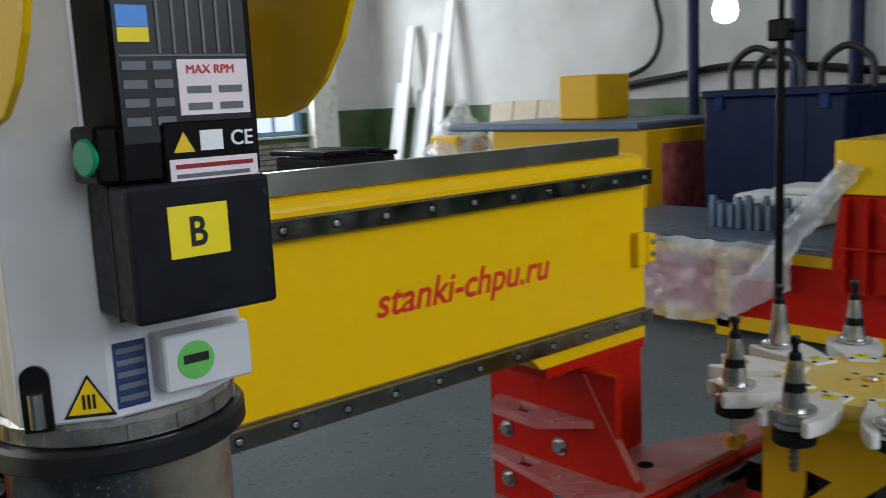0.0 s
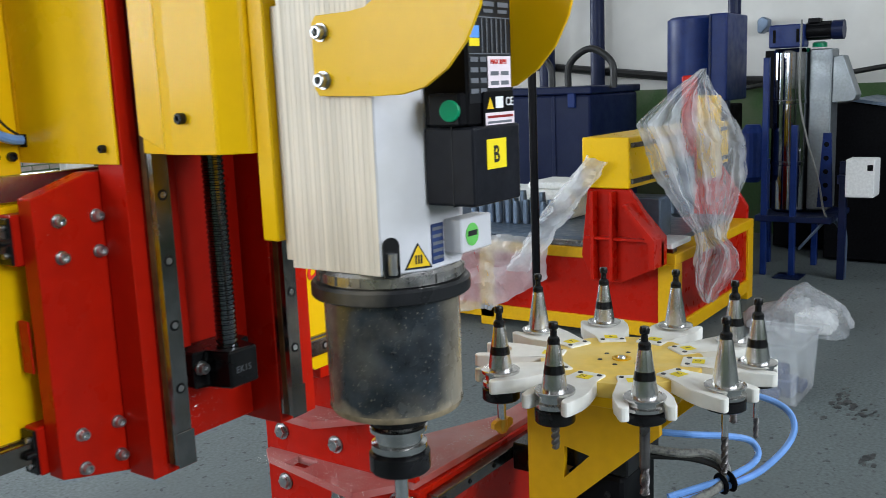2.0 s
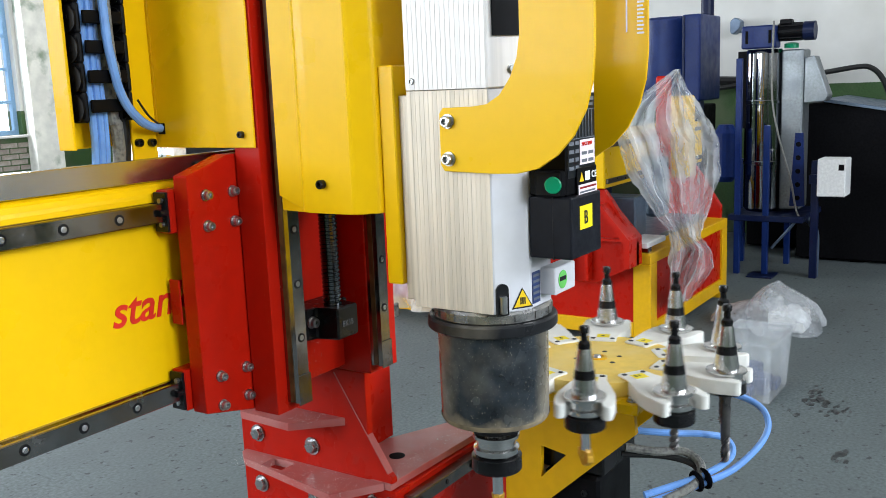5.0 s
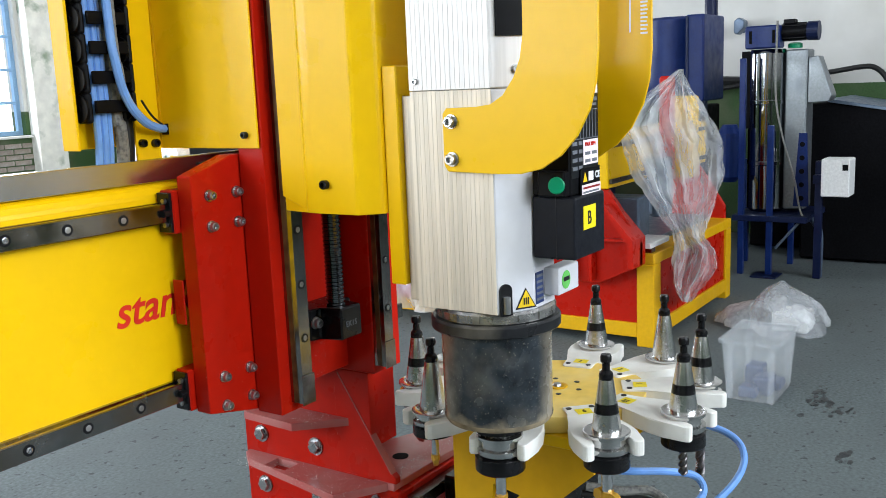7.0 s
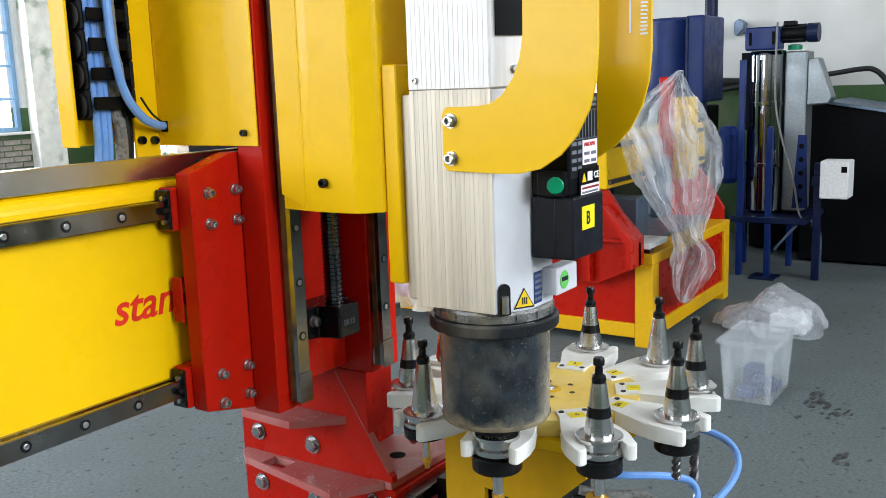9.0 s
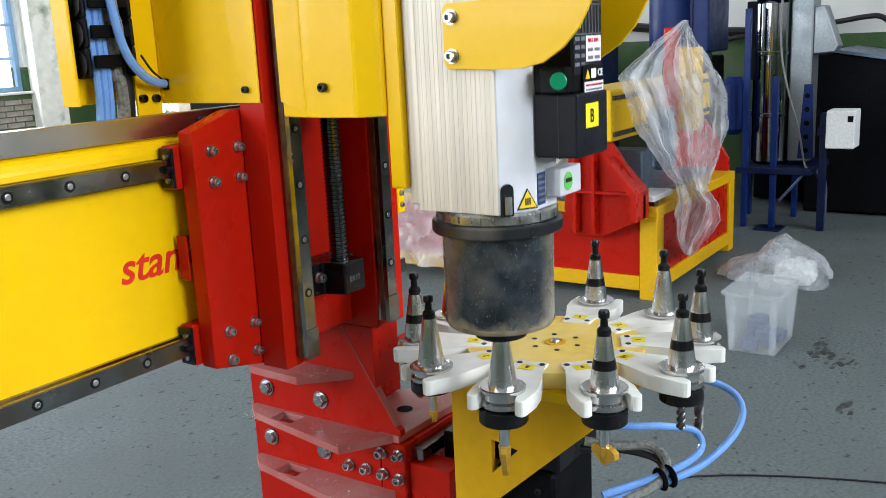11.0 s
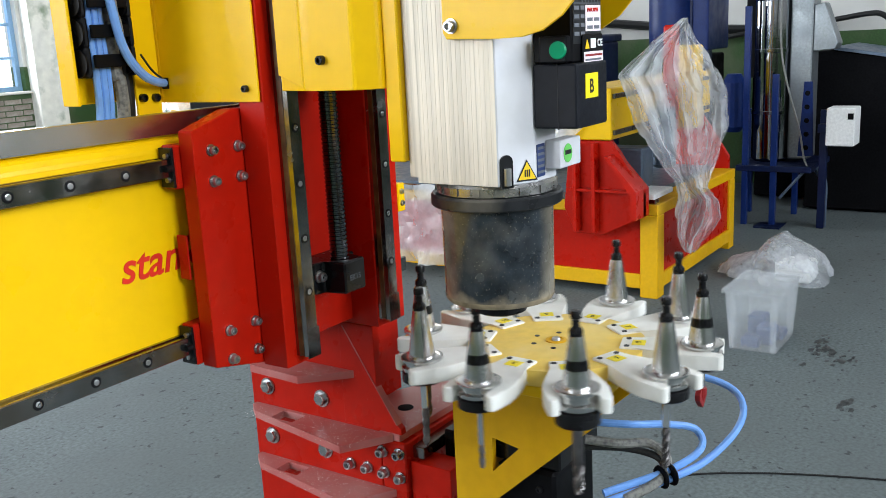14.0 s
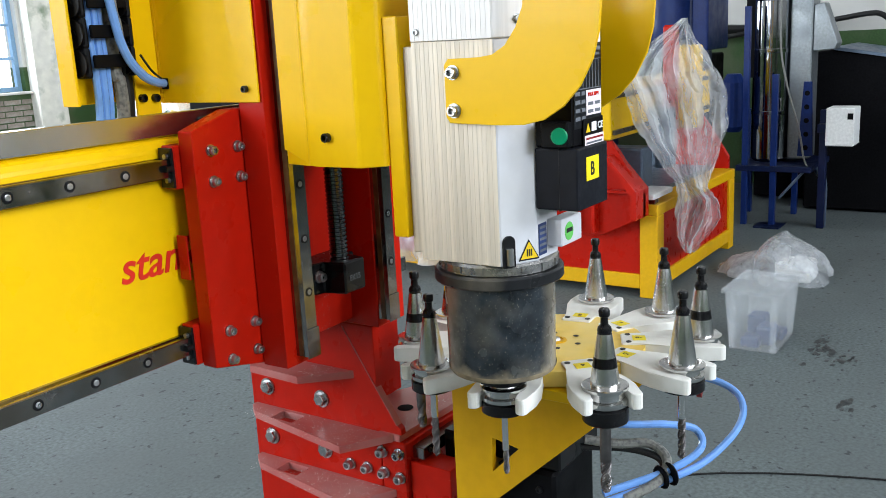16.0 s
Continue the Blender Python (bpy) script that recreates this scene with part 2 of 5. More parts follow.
def lathe(profile, x, y, seg=32, cap=True):
    """A turned body about the vertical through x, y. Profile: (radius, z) from bottom to top."""
    bm = bmesh.new()
    rings = [[bm.verts.new((x + r * math.cos(2 * math.pi * i / seg), y + r * math.sin(2 * math.pi * i / seg), z)) for i in range(seg)] for r, z in profile]
    for a, c in zip(rings, rings[1:]):
        for i in range(seg):
            bm.faces.new((a[i], a[(i + 1) % seg], c[(i + 1) % seg], c[i]))
    if cap:
        bm.faces.new(rings[0][::-1])
        bm.faces.new(rings[-1])
    return bm


def rod(p, q, r, seg=12, r2=None):
    """A round bar from p to q."""
    bm = bmesh.new()
    p, q = Vector(p), Vector(q)
    bmesh.ops.create_cone(bm, cap_ends=True, segments=seg, radius1=r, radius2=r if r2 is None else r2, depth=(q - p).length)
    bmesh.ops.transform(bm, matrix=Matrix.Translation((p + q) / 2) @ (q - p).to_track_quat("Z", "Y").to_matrix().to_4x4(), verts=bm.verts)
    return bm


def smooth_path(points, n):
    pts = [Vector(p) for p in points]
    pts = [2 * pts[0] - pts[1], *pts, 2 * pts[-1] - pts[-2]]
    out = []
    for i in range(1, len(pts) - 2):
        for k in range(n):
            t = k / n
            a, b, c, d = pts[i - 1:i + 3]
            out.append(0.5 * ((2 * b) + (c - a) * t + (2 * a - 5 * b + 4 * c - d) * t * t + (3 * b - a - 3 * c + d) * t ** 3))
    return out + [pts[-2]]


def tube(points, r, seg=10, n=8):
    """A hose along a smooth path."""
    path = smooth_path(points, n)
    bm = bmesh.new()
    rings, side = [], None
    for i, p in enumerate(path):
        d = (path[min(i + 1, len(path) - 1)] - path[max(i - 1, 0)]).normalized()
        if side is None:
            side = d.orthogonal().normalized()
        side = (side - d * side.dot(d)).normalized()
        up = d.cross(side)
        rings.append([bm.verts.new(p + r * (math.cos(2 * math.pi * k / seg) * side + math.sin(2 * math.pi * k / seg) * up)) for k in range(seg)])
    for a, c in zip(rings, rings[1:]):
        for k in range(seg):
            bm.faces.new((a[k], a[(k + 1) % seg], c[(k + 1) % seg], c[k]))
    bm.faces.new(rings[0][::-1])
    bm.faces.new(rings[-1])
    return bm


def socket_bolt(at, way, r=0.0045, h=0.005, washer=True):
    """A socket head cap screw with its washer; at: the seat, way: outwards."""
    bm = bmesh.new()
    prof = [(r * 1.3, 0), (r * 1.3, h * 0.2)] if washer else []
    prof += [(r, h * 0.2 if washer else 0), (r, h * 0.85), (r * 0.85, h), (r * 0.55, h), (r * 0.5, h * 0.5), (0.0001, h * 0.5)]
    add(bm, lathe(prof, 0, 0, 14))
    bmesh.ops.transform(bm, matrix=Matrix.Translation(at) @ Vector(way).to_track_quat("Z", "Y").to_matrix().to_4x4(), verts=bm.verts)
    return bm


def hex_bolt(at, way, r=0.009, h=0.008):
    bm = bmesh.new()
    add(bm, lathe([(r * 1.35, 0), (r * 1.35, 0.002)], 0, 0, 18))
    add(bm, lathe([(r, 0.002), (r, h * 0.85), (r * 0.85, h)], 0, 0, 6))
    bmesh.ops.transform(bm, matrix=Matrix.Translation(at) @ Vector(way).to_track_quat("Z", "Y").to_matrix().to_4x4(), verts=bm.verts)
    return bm


def letters(name, body, size, at, right, up, material, parent, bold=0.0, shear=0.0, depth=0.0004, wide=1.0):
    """Lettering that lies on a surface: at is its lower left, right and up are its directions."""
    cu = bpy.data.curves.new(name, "FONT")
    cu.body, cu.size, cu.extrude, cu.offset, cu.shear = body, size, depth, bold, shear
    tmp = new(name, cu)
    me = bpy.data.meshes.new_from_object(tmp.evaluated_get(bpy.context.evaluated_depsgraph_get()))
    bpy.data.objects.remove(tmp)
    bm = bmesh.new()
    bm.from_mesh(me)
    bpy.data.meshes.remove(me)
    right, up = Vector(right).normalized(), Vector(up).normalized()
    m = Matrix((right * wide, up, right.cross(up))).transposed().to_4x4()
    bmesh.ops.transform(bm, matrix=Matrix.Translation(at) @ m, verts=bm.verts)
    return part(name, bm, material, parent)


Z = EYE   # heights of the machine are given from the lens
MACHINE = "gantry router with tool changer"


def up(v):
    return Z + v


# ---------------------------------------------------------------- the hall
def hall():
    X0, X1, Y0, Y1, H, T = -5.0, 8.5, -6.0, 11.5, 5.6, 0.3
    solo("floor", box(X0 - T, X1 + T, Y0 - T, Y1 + T, -0.2, 0), FLOOR_M, "stained grey concrete workshop floor", "floor", kind="structure")
    # unseen ceiling, its tone chosen to bounce light on to upward faces
    solo("ceiling", box(X0 - T, X1 + T, Y0 - T, Y1 + T, H, H + 0.2), CEILING_M, "plain pale unseen ceiling that bounces light down", "ceiling", kind="structure")
    DADO = 1.33

    def wall(name, a0, a1, fixed0, fixed1, along, holes, label):
        """A wall with window openings: holes are (from, to, sill, head)."""
        e = thing(name, ((a0 + a1) / 2, (fixed0 + fixed1) / 2, 0) if along == "x" else ((fixed0 + fixed1) / 2, (a0 + a1) / 2, 0), label, "wall", kind="structure")
        bm, bd = bmesh.new(), bmesh.new()

        def piece(u0, u1, z0, z1):
            for b, lo, hi in ((bd, z0, min(z1, DADO)), (bm, max(z0, DADO), z1)):
                if hi > lo + 1e-4 and u1 > u0 + 1e-4:
                    add(b, box(u0, u1, fixed0, fixed1, lo, hi) if along == "x" else box(fixed0, fixed1, u0, u1, lo, hi))
        u = a0
        for h0, h1, s, t in sorted(holes):
            piece(u, h0, 0, H)
            piece(h0, h1, 0, s)
            piece(h0, h1, t, H)
            u = h1
        piece(u, a1, 0, H)
        part("plaster", bm, WALL_M, e)
        part("dado", bd, GREEN_WALL, e, "dark green painted lower band")
        return e

    wall("wall_east", Y0 - T, Y1 + T, X1, X1 + T, "y", [], "stained whitewashed wall with a green lower band")
    north = wall("wall_north", X0, X1, Y1, Y1 + T, "x", [(5.0, 7.25, 1.02, 3.6), (0.5, 2.8, 1.1, 3.6)], "whitewashed wall with tall windows added for daylight and a green lower band")
    # south and west walls are unseen; their windows are added as light sources
    south = wall("wall_south", X0, X1, Y0 - T, Y0, "x", [(-1.7, 0.9, 2.4, 5.3), (2.0, 4.6, 2.4, 5.3)], "whitewashed wall with tall windows added for daylight")
    wall("wall_west", Y0 - T, Y1 + T, X0 - T, X0, "y", [(2.6, 5.2, 1.4, 5.2), (6.6, 9.2, 1.4, 5.2)], "whitewashed wall with tall windows added for daylight")

    def window(name, c, fixed, along, w, s, t):
        e = thing(name, (c, fixed, s) if along == "x" else (fixed, c, s), "tall industrial window with light blue glazing bars", "window", kind="structure")

        def bar(u0, u1, z0, z1, d=0.03):
            return box(u0, u1, fixed - d, fixed + d, z0, z1) if along == "x" else box(fixed - d, fixed + d, u0, u1, z0, z1)
        fr = bmesh.new()
        for a in ((c - w / 2, c - w / 2 + 0.06, s, t), (c + w / 2 - 0.06, c + w / 2, s, t), (c - w / 2 + 0.06, c + w / 2 - 0.06, s, s + 0.06), (c - w / 2 + 0.06, c + w / 2 - 0.06, t - 0.06, t)):
            add(fr, bar(*a))
        part("window_frame", fr, BLUE_FRAME, e)
        n = 5
        for i in range(1, n):
            u = c - w / 2 + w * i / n
            part("glazing_bar", bar(u - 0.018, u + 0.018, s + 0.06, t - 0.06, 0.02), BLUE_FRAME, e)
        for i in range(1, 6):
            z = s + (t - s) * i / 6
            part("glazing_bar", bar(c - w / 2 + 0.06, c + w / 2 - 0.06, z - 0.018, z + 0.018, 0.022), BLUE_FRAME, e)
        return e

    # only window_1 is in view, the others are added
    k = 1
    for c, fixed, along, w, s, t in ((6.125, Y1 + 0.12, "x", 2.25, 1.02, 3.6), (1.65, Y1 + 0.12, "x", 2.3, 1.1, 3.6), (-0.4, Y0 - 0.15, "x", 2.6, 2.4, 5.3), (3.3, Y0 - 0.15, "x", 2.6, 2.4, 5.3), (3.9, X0 - 0.15, "y", 2.6, 1.4, 5.2), (7.9, X0 - 0.15, "y", 2.6, 1.4, 5.2)):
        window("window_%d" % k, c, fixed, along, w, s, t)
        k += 1
    # lamps in unseen openings, placed and powered to light the machine
    for x in (-0.4, 3.3):
        window_light(x, Y0 - 0.05, 3.85, 0, 2.5, 2.8, 400)
    for y in (3.9, 7.9):
        window_light(X0 - 0.05, y, 3.3, -90, 2.5, 3.6, 400)
    window_light(6.02, Y1 - 0.05, 2.35, 180, 2.2, 2.4, 480)
    # lamp of the unseen second north window, added to lift the floor
    window_light(1.65, Y1 - 0.05, 2.35, 180, 2.2, 2.4, 260)
    solo("backdrop", box(-8, 12, Y1 + 2.5, Y1 + 2.6, -0.2, 6), SKY_GLOW, "bright overcast daylight outside the windows", "backdrop", kind="structure")
    # painted brickwork under the north window's sill
    brick = box(-0.118, 0.118, -0.006, 0.006, -0.030, 0.030, 0.004)
    bmesh.ops.translate(brick, vec=ORIGIN[north], verts=brick.verts)
    first = part("brick", brick, BRICK_M, north)
    for r in range(12):
        for c in range(9):
            ob = first if r == 0 and c == 0 else new("brick", first.data)
            ob.parent = north
            ob.location = Vector((5.15 + 0.25 * c + (0.125 if r % 2 else 0), Y1 - 0.0065, 0.06 + 0.075 * r)) - ORIGIN[north]
    solo("sill", box(4.95, 7.28, Y1 - 0.10, Y1 - 0.001, 0.985, 1.019, 0.005), WALL_M, "whitewashed window sill", "sill", kind="structure")
    # pier beside the north window
    solo("pillar", box(7.30, 7.72, Y1 - 0.18, Y1, 0, H, 0.01), FLAKY, "flaking whitewashed pier beside the window", "pillar", kind="structure")


# ---------------------------------------------------------------- the gantry beam and its bracket
def gantry_beam():
    e = thing("gantry_beam", (0.2, 0.83, up(-0.34)), "yellow steel gantry beam with two linear rails", "machine beam", MACHINE)
    YF = 0.755
    pts = [(YF, up(-0.3145)), (YF, up(-0.098)), (YF + 0.004, up(-0.089)), (YF + 0.012, up(-0.085)), (0.90, up(-0.085)), (0.90, up(-0.3145))]
    part("beam_body", prism(pts, "x", -1.0, 0.995, 0.002), YELLOW, e, "glossy yellow welded box beam")
    part("end_foot", prism([(0.79, up(-0.3350)), (0.77, up(-0.3150)), (0.995, up(-0.3150)), (0.995, up(-0.3350))], "y", YF + 0.001, 0.899, 0.001), YELLOW, e, "yellow foot under the beam's end")
    part("top_strip", box(-1.0, 0.953, YF + 0.006, YF + 0.018, up(-0.085), up(-0.062), 0.0008), STEEL, e, "bare ground steel strip")
    for name, zc, last in (("upper_rail", -0.1145, 0.9728), ("lower_rail", -0.3011, 0.9712)):
        h = 0.0098
        prof = [(YF - 0.0006, up(zc - h)), (YF - 0.005, up(zc - h)), (YF - 0.007, up(zc - h + 0.0016)), (YF - 0.011, up(zc - h + 0.0016)), (YF - 0.0135, up(zc - h)), (YF - 0.0165, up(zc - h)),
                (YF - 0.0175, up(zc - h + 0.001)), (YF - 0.0175, up(zc + h - 0.001)), (YF - 0.0165, up(zc + h)), (YF - 0.0135, up(zc + h)), (YF - 0.011, up(zc + h - 0.0016)), (YF - 0.007, up(zc + h - 0.0016)), (YF - 0.005, up(zc + h)), (YF - 0.0006, up(zc + h))]
        rail = part(name, prism(prof, "x", -1.0, 0.989), RAIL, e, "linear guide rail of ground steel")
        for i in range(14):
            x = last - 0.06 * i
            part("hole_rim", lathe_at((x, YF - 0.0176, up(zc)), (0, -1, 0), [(0.0054, 0), (0.0054, 0.0003)]), BLACK_METAL, rail)
            part("rail_screw", socket_bolt((x, YF - 0.0178, up(zc)), (0, -1, 0), 0.0029, 0.0010, False), BOLT, rail)
    part("end_stop", box(0.966, 0.9845, YF - 0.012, YF - 0.0005, up(-0.232), up(-0.188), 0.001), YELLOW, e, "small yellow end stop block")
    part("end_plate", box(0.985, 1.0005, YF - 0.014, YF - 0.0005, up(-0.229), up(-0.191), 0.001), YELLOW, e)
    for z in (-0.202, -0.218):
        part("screw", socket_bolt((0.993, YF - 0.0142, up(z)), (0, -1, 0), 0.0032, 0.003), BOLT, e)
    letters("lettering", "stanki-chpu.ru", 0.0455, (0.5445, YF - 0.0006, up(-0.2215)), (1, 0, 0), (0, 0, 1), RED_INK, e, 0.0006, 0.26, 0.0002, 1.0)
    return e


def rear_chain():
    e = thing("cable_chain_loop", (0.66, 0.98, up(-0.12)), "black plastic cable chain lying behind the beam", "cable chain", MACHINE)
    part("guide", box(0.615, 0.722, 0.935, 1.055, up(-0.12), up(-0.066), 0.004, 2), BLACK, e)
    for i in range(5):
        z = up(-0.058 - 0.004 * max(0, i - 3))
        part("cross_bar", box(0.610 + i * 0.024, 0.627 + i * 0.024, 0.93, 1.06, z - 0.006, z, 0.002), BLACK, e)
    return e


def lathe_at(at, way, profile, seg=14):
    bm = lathe(profile, 0, 0, seg)
    bmesh.ops.transform(bm, matrix=Matrix.Translation(at) @ Vector(way).to_track_quat("Z", "Y").to_matrix().to_4x4(), verts=bm.verts)
    return bm


def slotted_plate(outline, slot, z0, z1):
    """A flat plate with a rectangular through slot, as two bent halves that meet at the slot."""
    bm = bmesh.new()
    top = [bm.verts.new((*p, z1)) for p in outline]
    hole = [bm.verts.new((*p, z1)) for p in slot]
    edges = [bm.edges.new((top[i], top[(i + 1) % len(top)])) for i in range(len(top))] + [bm.edges.new((hole[i], hole[(i + 1) % len(hole)])) for i in range(len(hole))]
    bmesh.ops.triangle_fill(bm, use_beauty=True, edges=edges)
    r = bmesh.ops.extrude_face_region(bm, geom=bm.faces[:])
    bmesh.ops.translate(bm, vec=(0, 0, z0 - z1), verts=[v for v in r["geom"] if isinstance(v, bmesh.types.BMVert)])
    return bm


def support_bracket():
    e = thing("support_bracket", (0.92, 0.75, up(-0.75)), "red steel bracket with ribs that carries the tool changer", "machine bracket", MACHINE)
    part("cap_plate", box(0.80, 0.994, 0.757, 0.90, up(-0.349), up(-0.3355), 0.001), RED, e)
    part("front_panel", box(0.8725, 0.994, 0.762, 0.774, up(-0.4895), up(-0.3495), 0.001), RED, e)
    part("web", box(0.860, 0.872, 0.70, 0.925, up(-0.70), up(-0.3495), 0.001), RED, e)
    part("gusset", prism([(0.7565, up(-0.355)), (0.7565, up(-0.4895)), (0.664, up(-0.4895)), (0.664, up(-0.481)), (0.672, up(-0.4765)), (0.7505, up(-0.355))], "x", 0.8595, 0.8695, 0.001), RED, e)
    # paler strip sets the gusset's edge apart from the panel behind
    part("worn_edge", prism([(0.7503, up(-0.355)), (0.6718, up(-0.4765)), (0.6700, up(-0.4770)), (0.7490, up(-0.3545))], "x", 0.8588, 0.8702, 0.0003), RED_DUSTY, e, "pale strip along the gusset's edge")
    for zt, sx in ((-0.4138, 0.812), (-0.4904, 0.792), (-0.567, 0.792)):
        if zt > -0.45:
            out = [(0.8595, 0.905), (0.846, 0.902), (sx + 0.003, 0.877), (sx - 0.002, 0.788), (0.8595, 0.7355)]
        else:
            out = [(0.8595, 0.918), (0.850, 0.917), (0.834, 0.897), (0.800, 0.717), (0.8595, 0.678)]
        slot = [(0.8275, 0.860), (0.8275, 0.822), (0.8535, 0.822), (0.8535, 0.860)]
        part("rib", slotted_plate(out, slot, up(zt - 0.010), up(zt)), RED_DUSTY, e, "red rib dusted with chips, with a rectangular slot")
    part("arm_top", prism([(0.8605, 0.668), (1.30, 0.655), (1.30, 0.70), (1.12, 0.70), (0.955, 0.775), (0.8605, 0.80)], "z", up(-0.4998), up(-0.4900), 0.0008), RED_DUSTY, e)
    part("arm_beam", box(0.8602, 1.30, 0.660, 0.6995, up(-0.70), up(-0.5003), 0.002), RED, e)
    part("pedestal", box(0.865, 0.990, 0.705, 0.915, 0.0165, up(-0.7005), 0.003), RED, e)
    part("base_plate", box(0.80, 1.06, 0.64, 0.98, 0.0, 0.016, 0.002), RED, e)
    part("hole", lathe([(0.011, up(-0.4898)), (0.011, up(-0.4894))], 0.937, 0.714, 24), DARK, e, "dark round hole")
    rail = part("slide_rail", box(0.875, 1.28, 0.6425, 0.6597, up(-0.525), up(-0.508), 0.001), RAIL, e, "linear rail on the arm")
    for i in range(7):
        part("rail_screw", socket_bolt((0.890 + 0.06 * i, 0.6423, up(-0.5165)), (0, -1, 0), 0.0035, 0.001, False), BLACK_METAL, rail)
    for y, z in ((0.8929, -0.4624), (0.7943, -0.4627), (0.8923, -0.5362), (0.7943, -0.5362)):
        part("hex_bolt", hex_bolt((0.8598, y, up(z)), (-1, 0, 0)), BOLT, e)
    for x, y, z in ((0.85, 0.82, -0.3495), (0.845, 0.78, -0.3495), (0.83, 0.80, -0.3495)):
        part("hex_bolt", hex_bolt((x, y, up(z)), (0, 0, -1)), BOLT, e)
    part("screw", socket_bolt((0.889, 0.7565, up(-0.366)), (0, -1, 0), 0.0045, 0.006), BLACK_METAL, e)
    part("stop_block", box(0.868, 0.905, 0.598, 0.6595, up(-0.62), up(-0.5265), 0.001), RED, e)
    for dy, z in ((0.696, -0.5170), (0.669, -0.5150), (0.7514, -0.5463), (0.7226, -0.5453), (0.6945, -0.5456), (0.669, -0.5479)):
        part("socket_screw", socket_bolt((0.8595, dy, up(z)), (-1, 0, 0), 0.0062, 0.011), BOLT, e)
    return e


# ---------------------------------------------------------------- the carriage on the beam
def carriage():
    e = thing("x_carriage", (0.781, 0.72, up(-0.34)), "red carriage with vertical guide rails, ball screw and yellow cover", "machine carriage", MACHINE)
    part("side_plate", prism([(0.616, up(-0.325)), (0.616, up(-0.079)), (0.672, up(-0.062)), (0.690, up(-0.062)), (0.690, up(-0.342))], "y", 0.7125, 0.733, 0.001), RED, e)
    part("step_plate", prism([(0.6902, 0.733), (0.6902, 0.7115), (0.697, 0.683), (0.6995, 0.683), (0.7230, 0.733)], "z", up(-0.342), up(-0.062), 0.0005), RED, e)
    part("column_left", box(0.6815, 0.7225, 0.6755, 0.7110, up(-0.3420), up(0.55), 0.0008), RED, e)
    part("column_right", box(0.8425, 0.8960, 0.6755, 0.7330, up(-0.3420), up(0.55), 0.0008), RED, e)
    part("column_back", box(0.7232, 0.8420, 0.7150, 0.7330, up(-0.3350), up(0.55), 0.0005), RED, e)
    for name, x in (("left_rail", 0.7062), ("right_rail", 0.8535)):
        w = 0.0092
        prof = [(x - w, 0.6752), (x - w, 0.671), (x - w + 0.0015, 0.669), (x - w + 0.0015, 0.6665), (x - w, 0.664), (x - w + 0.001, 0.6585), (x + w - 0.001, 0.6585), (x + w, 0.664), (x + w - 0.0015, 0.6665), (x + w - 0.0015, 0.669), (x + w, 0.671), (x + w, 0.6752)]
        rail = part(name, prism(prof, "z", up(-0.331), up(0.55)), RAIL, e, "oily steel guide rail")
        for i in range(8):
            z = -0.318 + 0.0585 * i
            part("screw_hole", lathe_at((x, 0.6584, up(z)), (0, -1, 0), [(0.005, 0), (0.005, 0.0004)]), BLACK_METAL, rail)
        part("rail_clamp", box(x - w - 0.001, x + w + 0.001, 0.6572, 0.6583, up(-0.333), up(-0.30), 0.0004), RAIL, e)
        # brown reflection on the rail's side, put into this strip's colour
        part("groove", box(x - w - 0.0008, x - w + 0.0004, 0.664, 0.6705, up(-0.330), up(0.55)), RAIL_BROWN, rail, "brown strip along the rail's side")
        for i in range(8):
            part("rail_bolt", socket_bolt((x, 0.6583, up(-0.318 + 0.0585 * i)), (0, -1, 0), 0.0030, 0.0008, False), BOLT, rail)
    part("recess_strip", box(0.746, 0.756, 0.700, 0.7148, up(-0.238), up(0.4), 0.0006), RED, e)
    # ball screw
    prof = []
    for i in range(150):
        z = -0.245 + i * 0.0048
        prof += [(0.0094, up(z)), (0.0106, up(z + 0.0008)), (0.0106, up(z + 0.0030)), (0.0094, up(z + 0.0038))]
    part("ball_screw", lathe(prof, 0.778, 0.674, 20), SCREW_STEEL, e, "oiled steel ball screw", True)
    ek = part("screw_bearing", prism([(0.742, 0.7148), (0.742, 0.682), (0.758, 0.682), (0.760, 0.652), (0.796, 0.652), (0.798, 0.682), (0.814, 0.682), (0.814, 0.7148)], "z", up(-0.276), up(-0.240), 0.002), BLACK_METAL, e, "black bearing block")
    letters("lettering", "EK15", 0.009, (0.767, 0.6517, up(-0.262)), (1, 0, 0), (0, 0, 1), LABEL_GREY, ek)
    for x in (0.750, 0.806):
        part("screw", socket_bolt((x, 0.6818, up(-0.256)), (0, -1, 0), 0.0055, 0.008), BOLT, ek)
    for x in (0.6378, 0.6747):
        for z in (-0.100, -0.1315, -0.290, -0.3215):
            part("cap_screw", socket_bolt((x, 0.7123, up(z)), (0, -1, 0), 0.0047, 0.008), BOLT, e)
    # runner blocks on the beam's rails
    for zc in (-0.1145, -0.3011):
        for x in (0.603, 0.79):
            blk = part("runner_block", box(x + 0.006, x + 0.072, 0.7335, 0.7525, up(zc - 0.022), up(zc + 0.022), 0.0015), RED, e, "red runner block with black end seal")
            part("grease_nipple", rod((x - 0.006, 0.7345, up(zc)), (x + 0.003, 0.7345, up(zc)), 0.0035), BLACK_METAL, blk)
            for dz in (-0.012, 0.012):
                part("wiper_screw", rod((x - 0.001, 0.740, up(zc + dz)), (x + 0.0025, 0.740, up(zc + dz)), 0.0026), BOLT, blk)
            part("wiper", box(x + 0.0025, x + 0.0058, 0.7335, 0.7525, up(zc - 0.02), up(zc + 0.02), 0.0006), BLACK_METAL, blk)
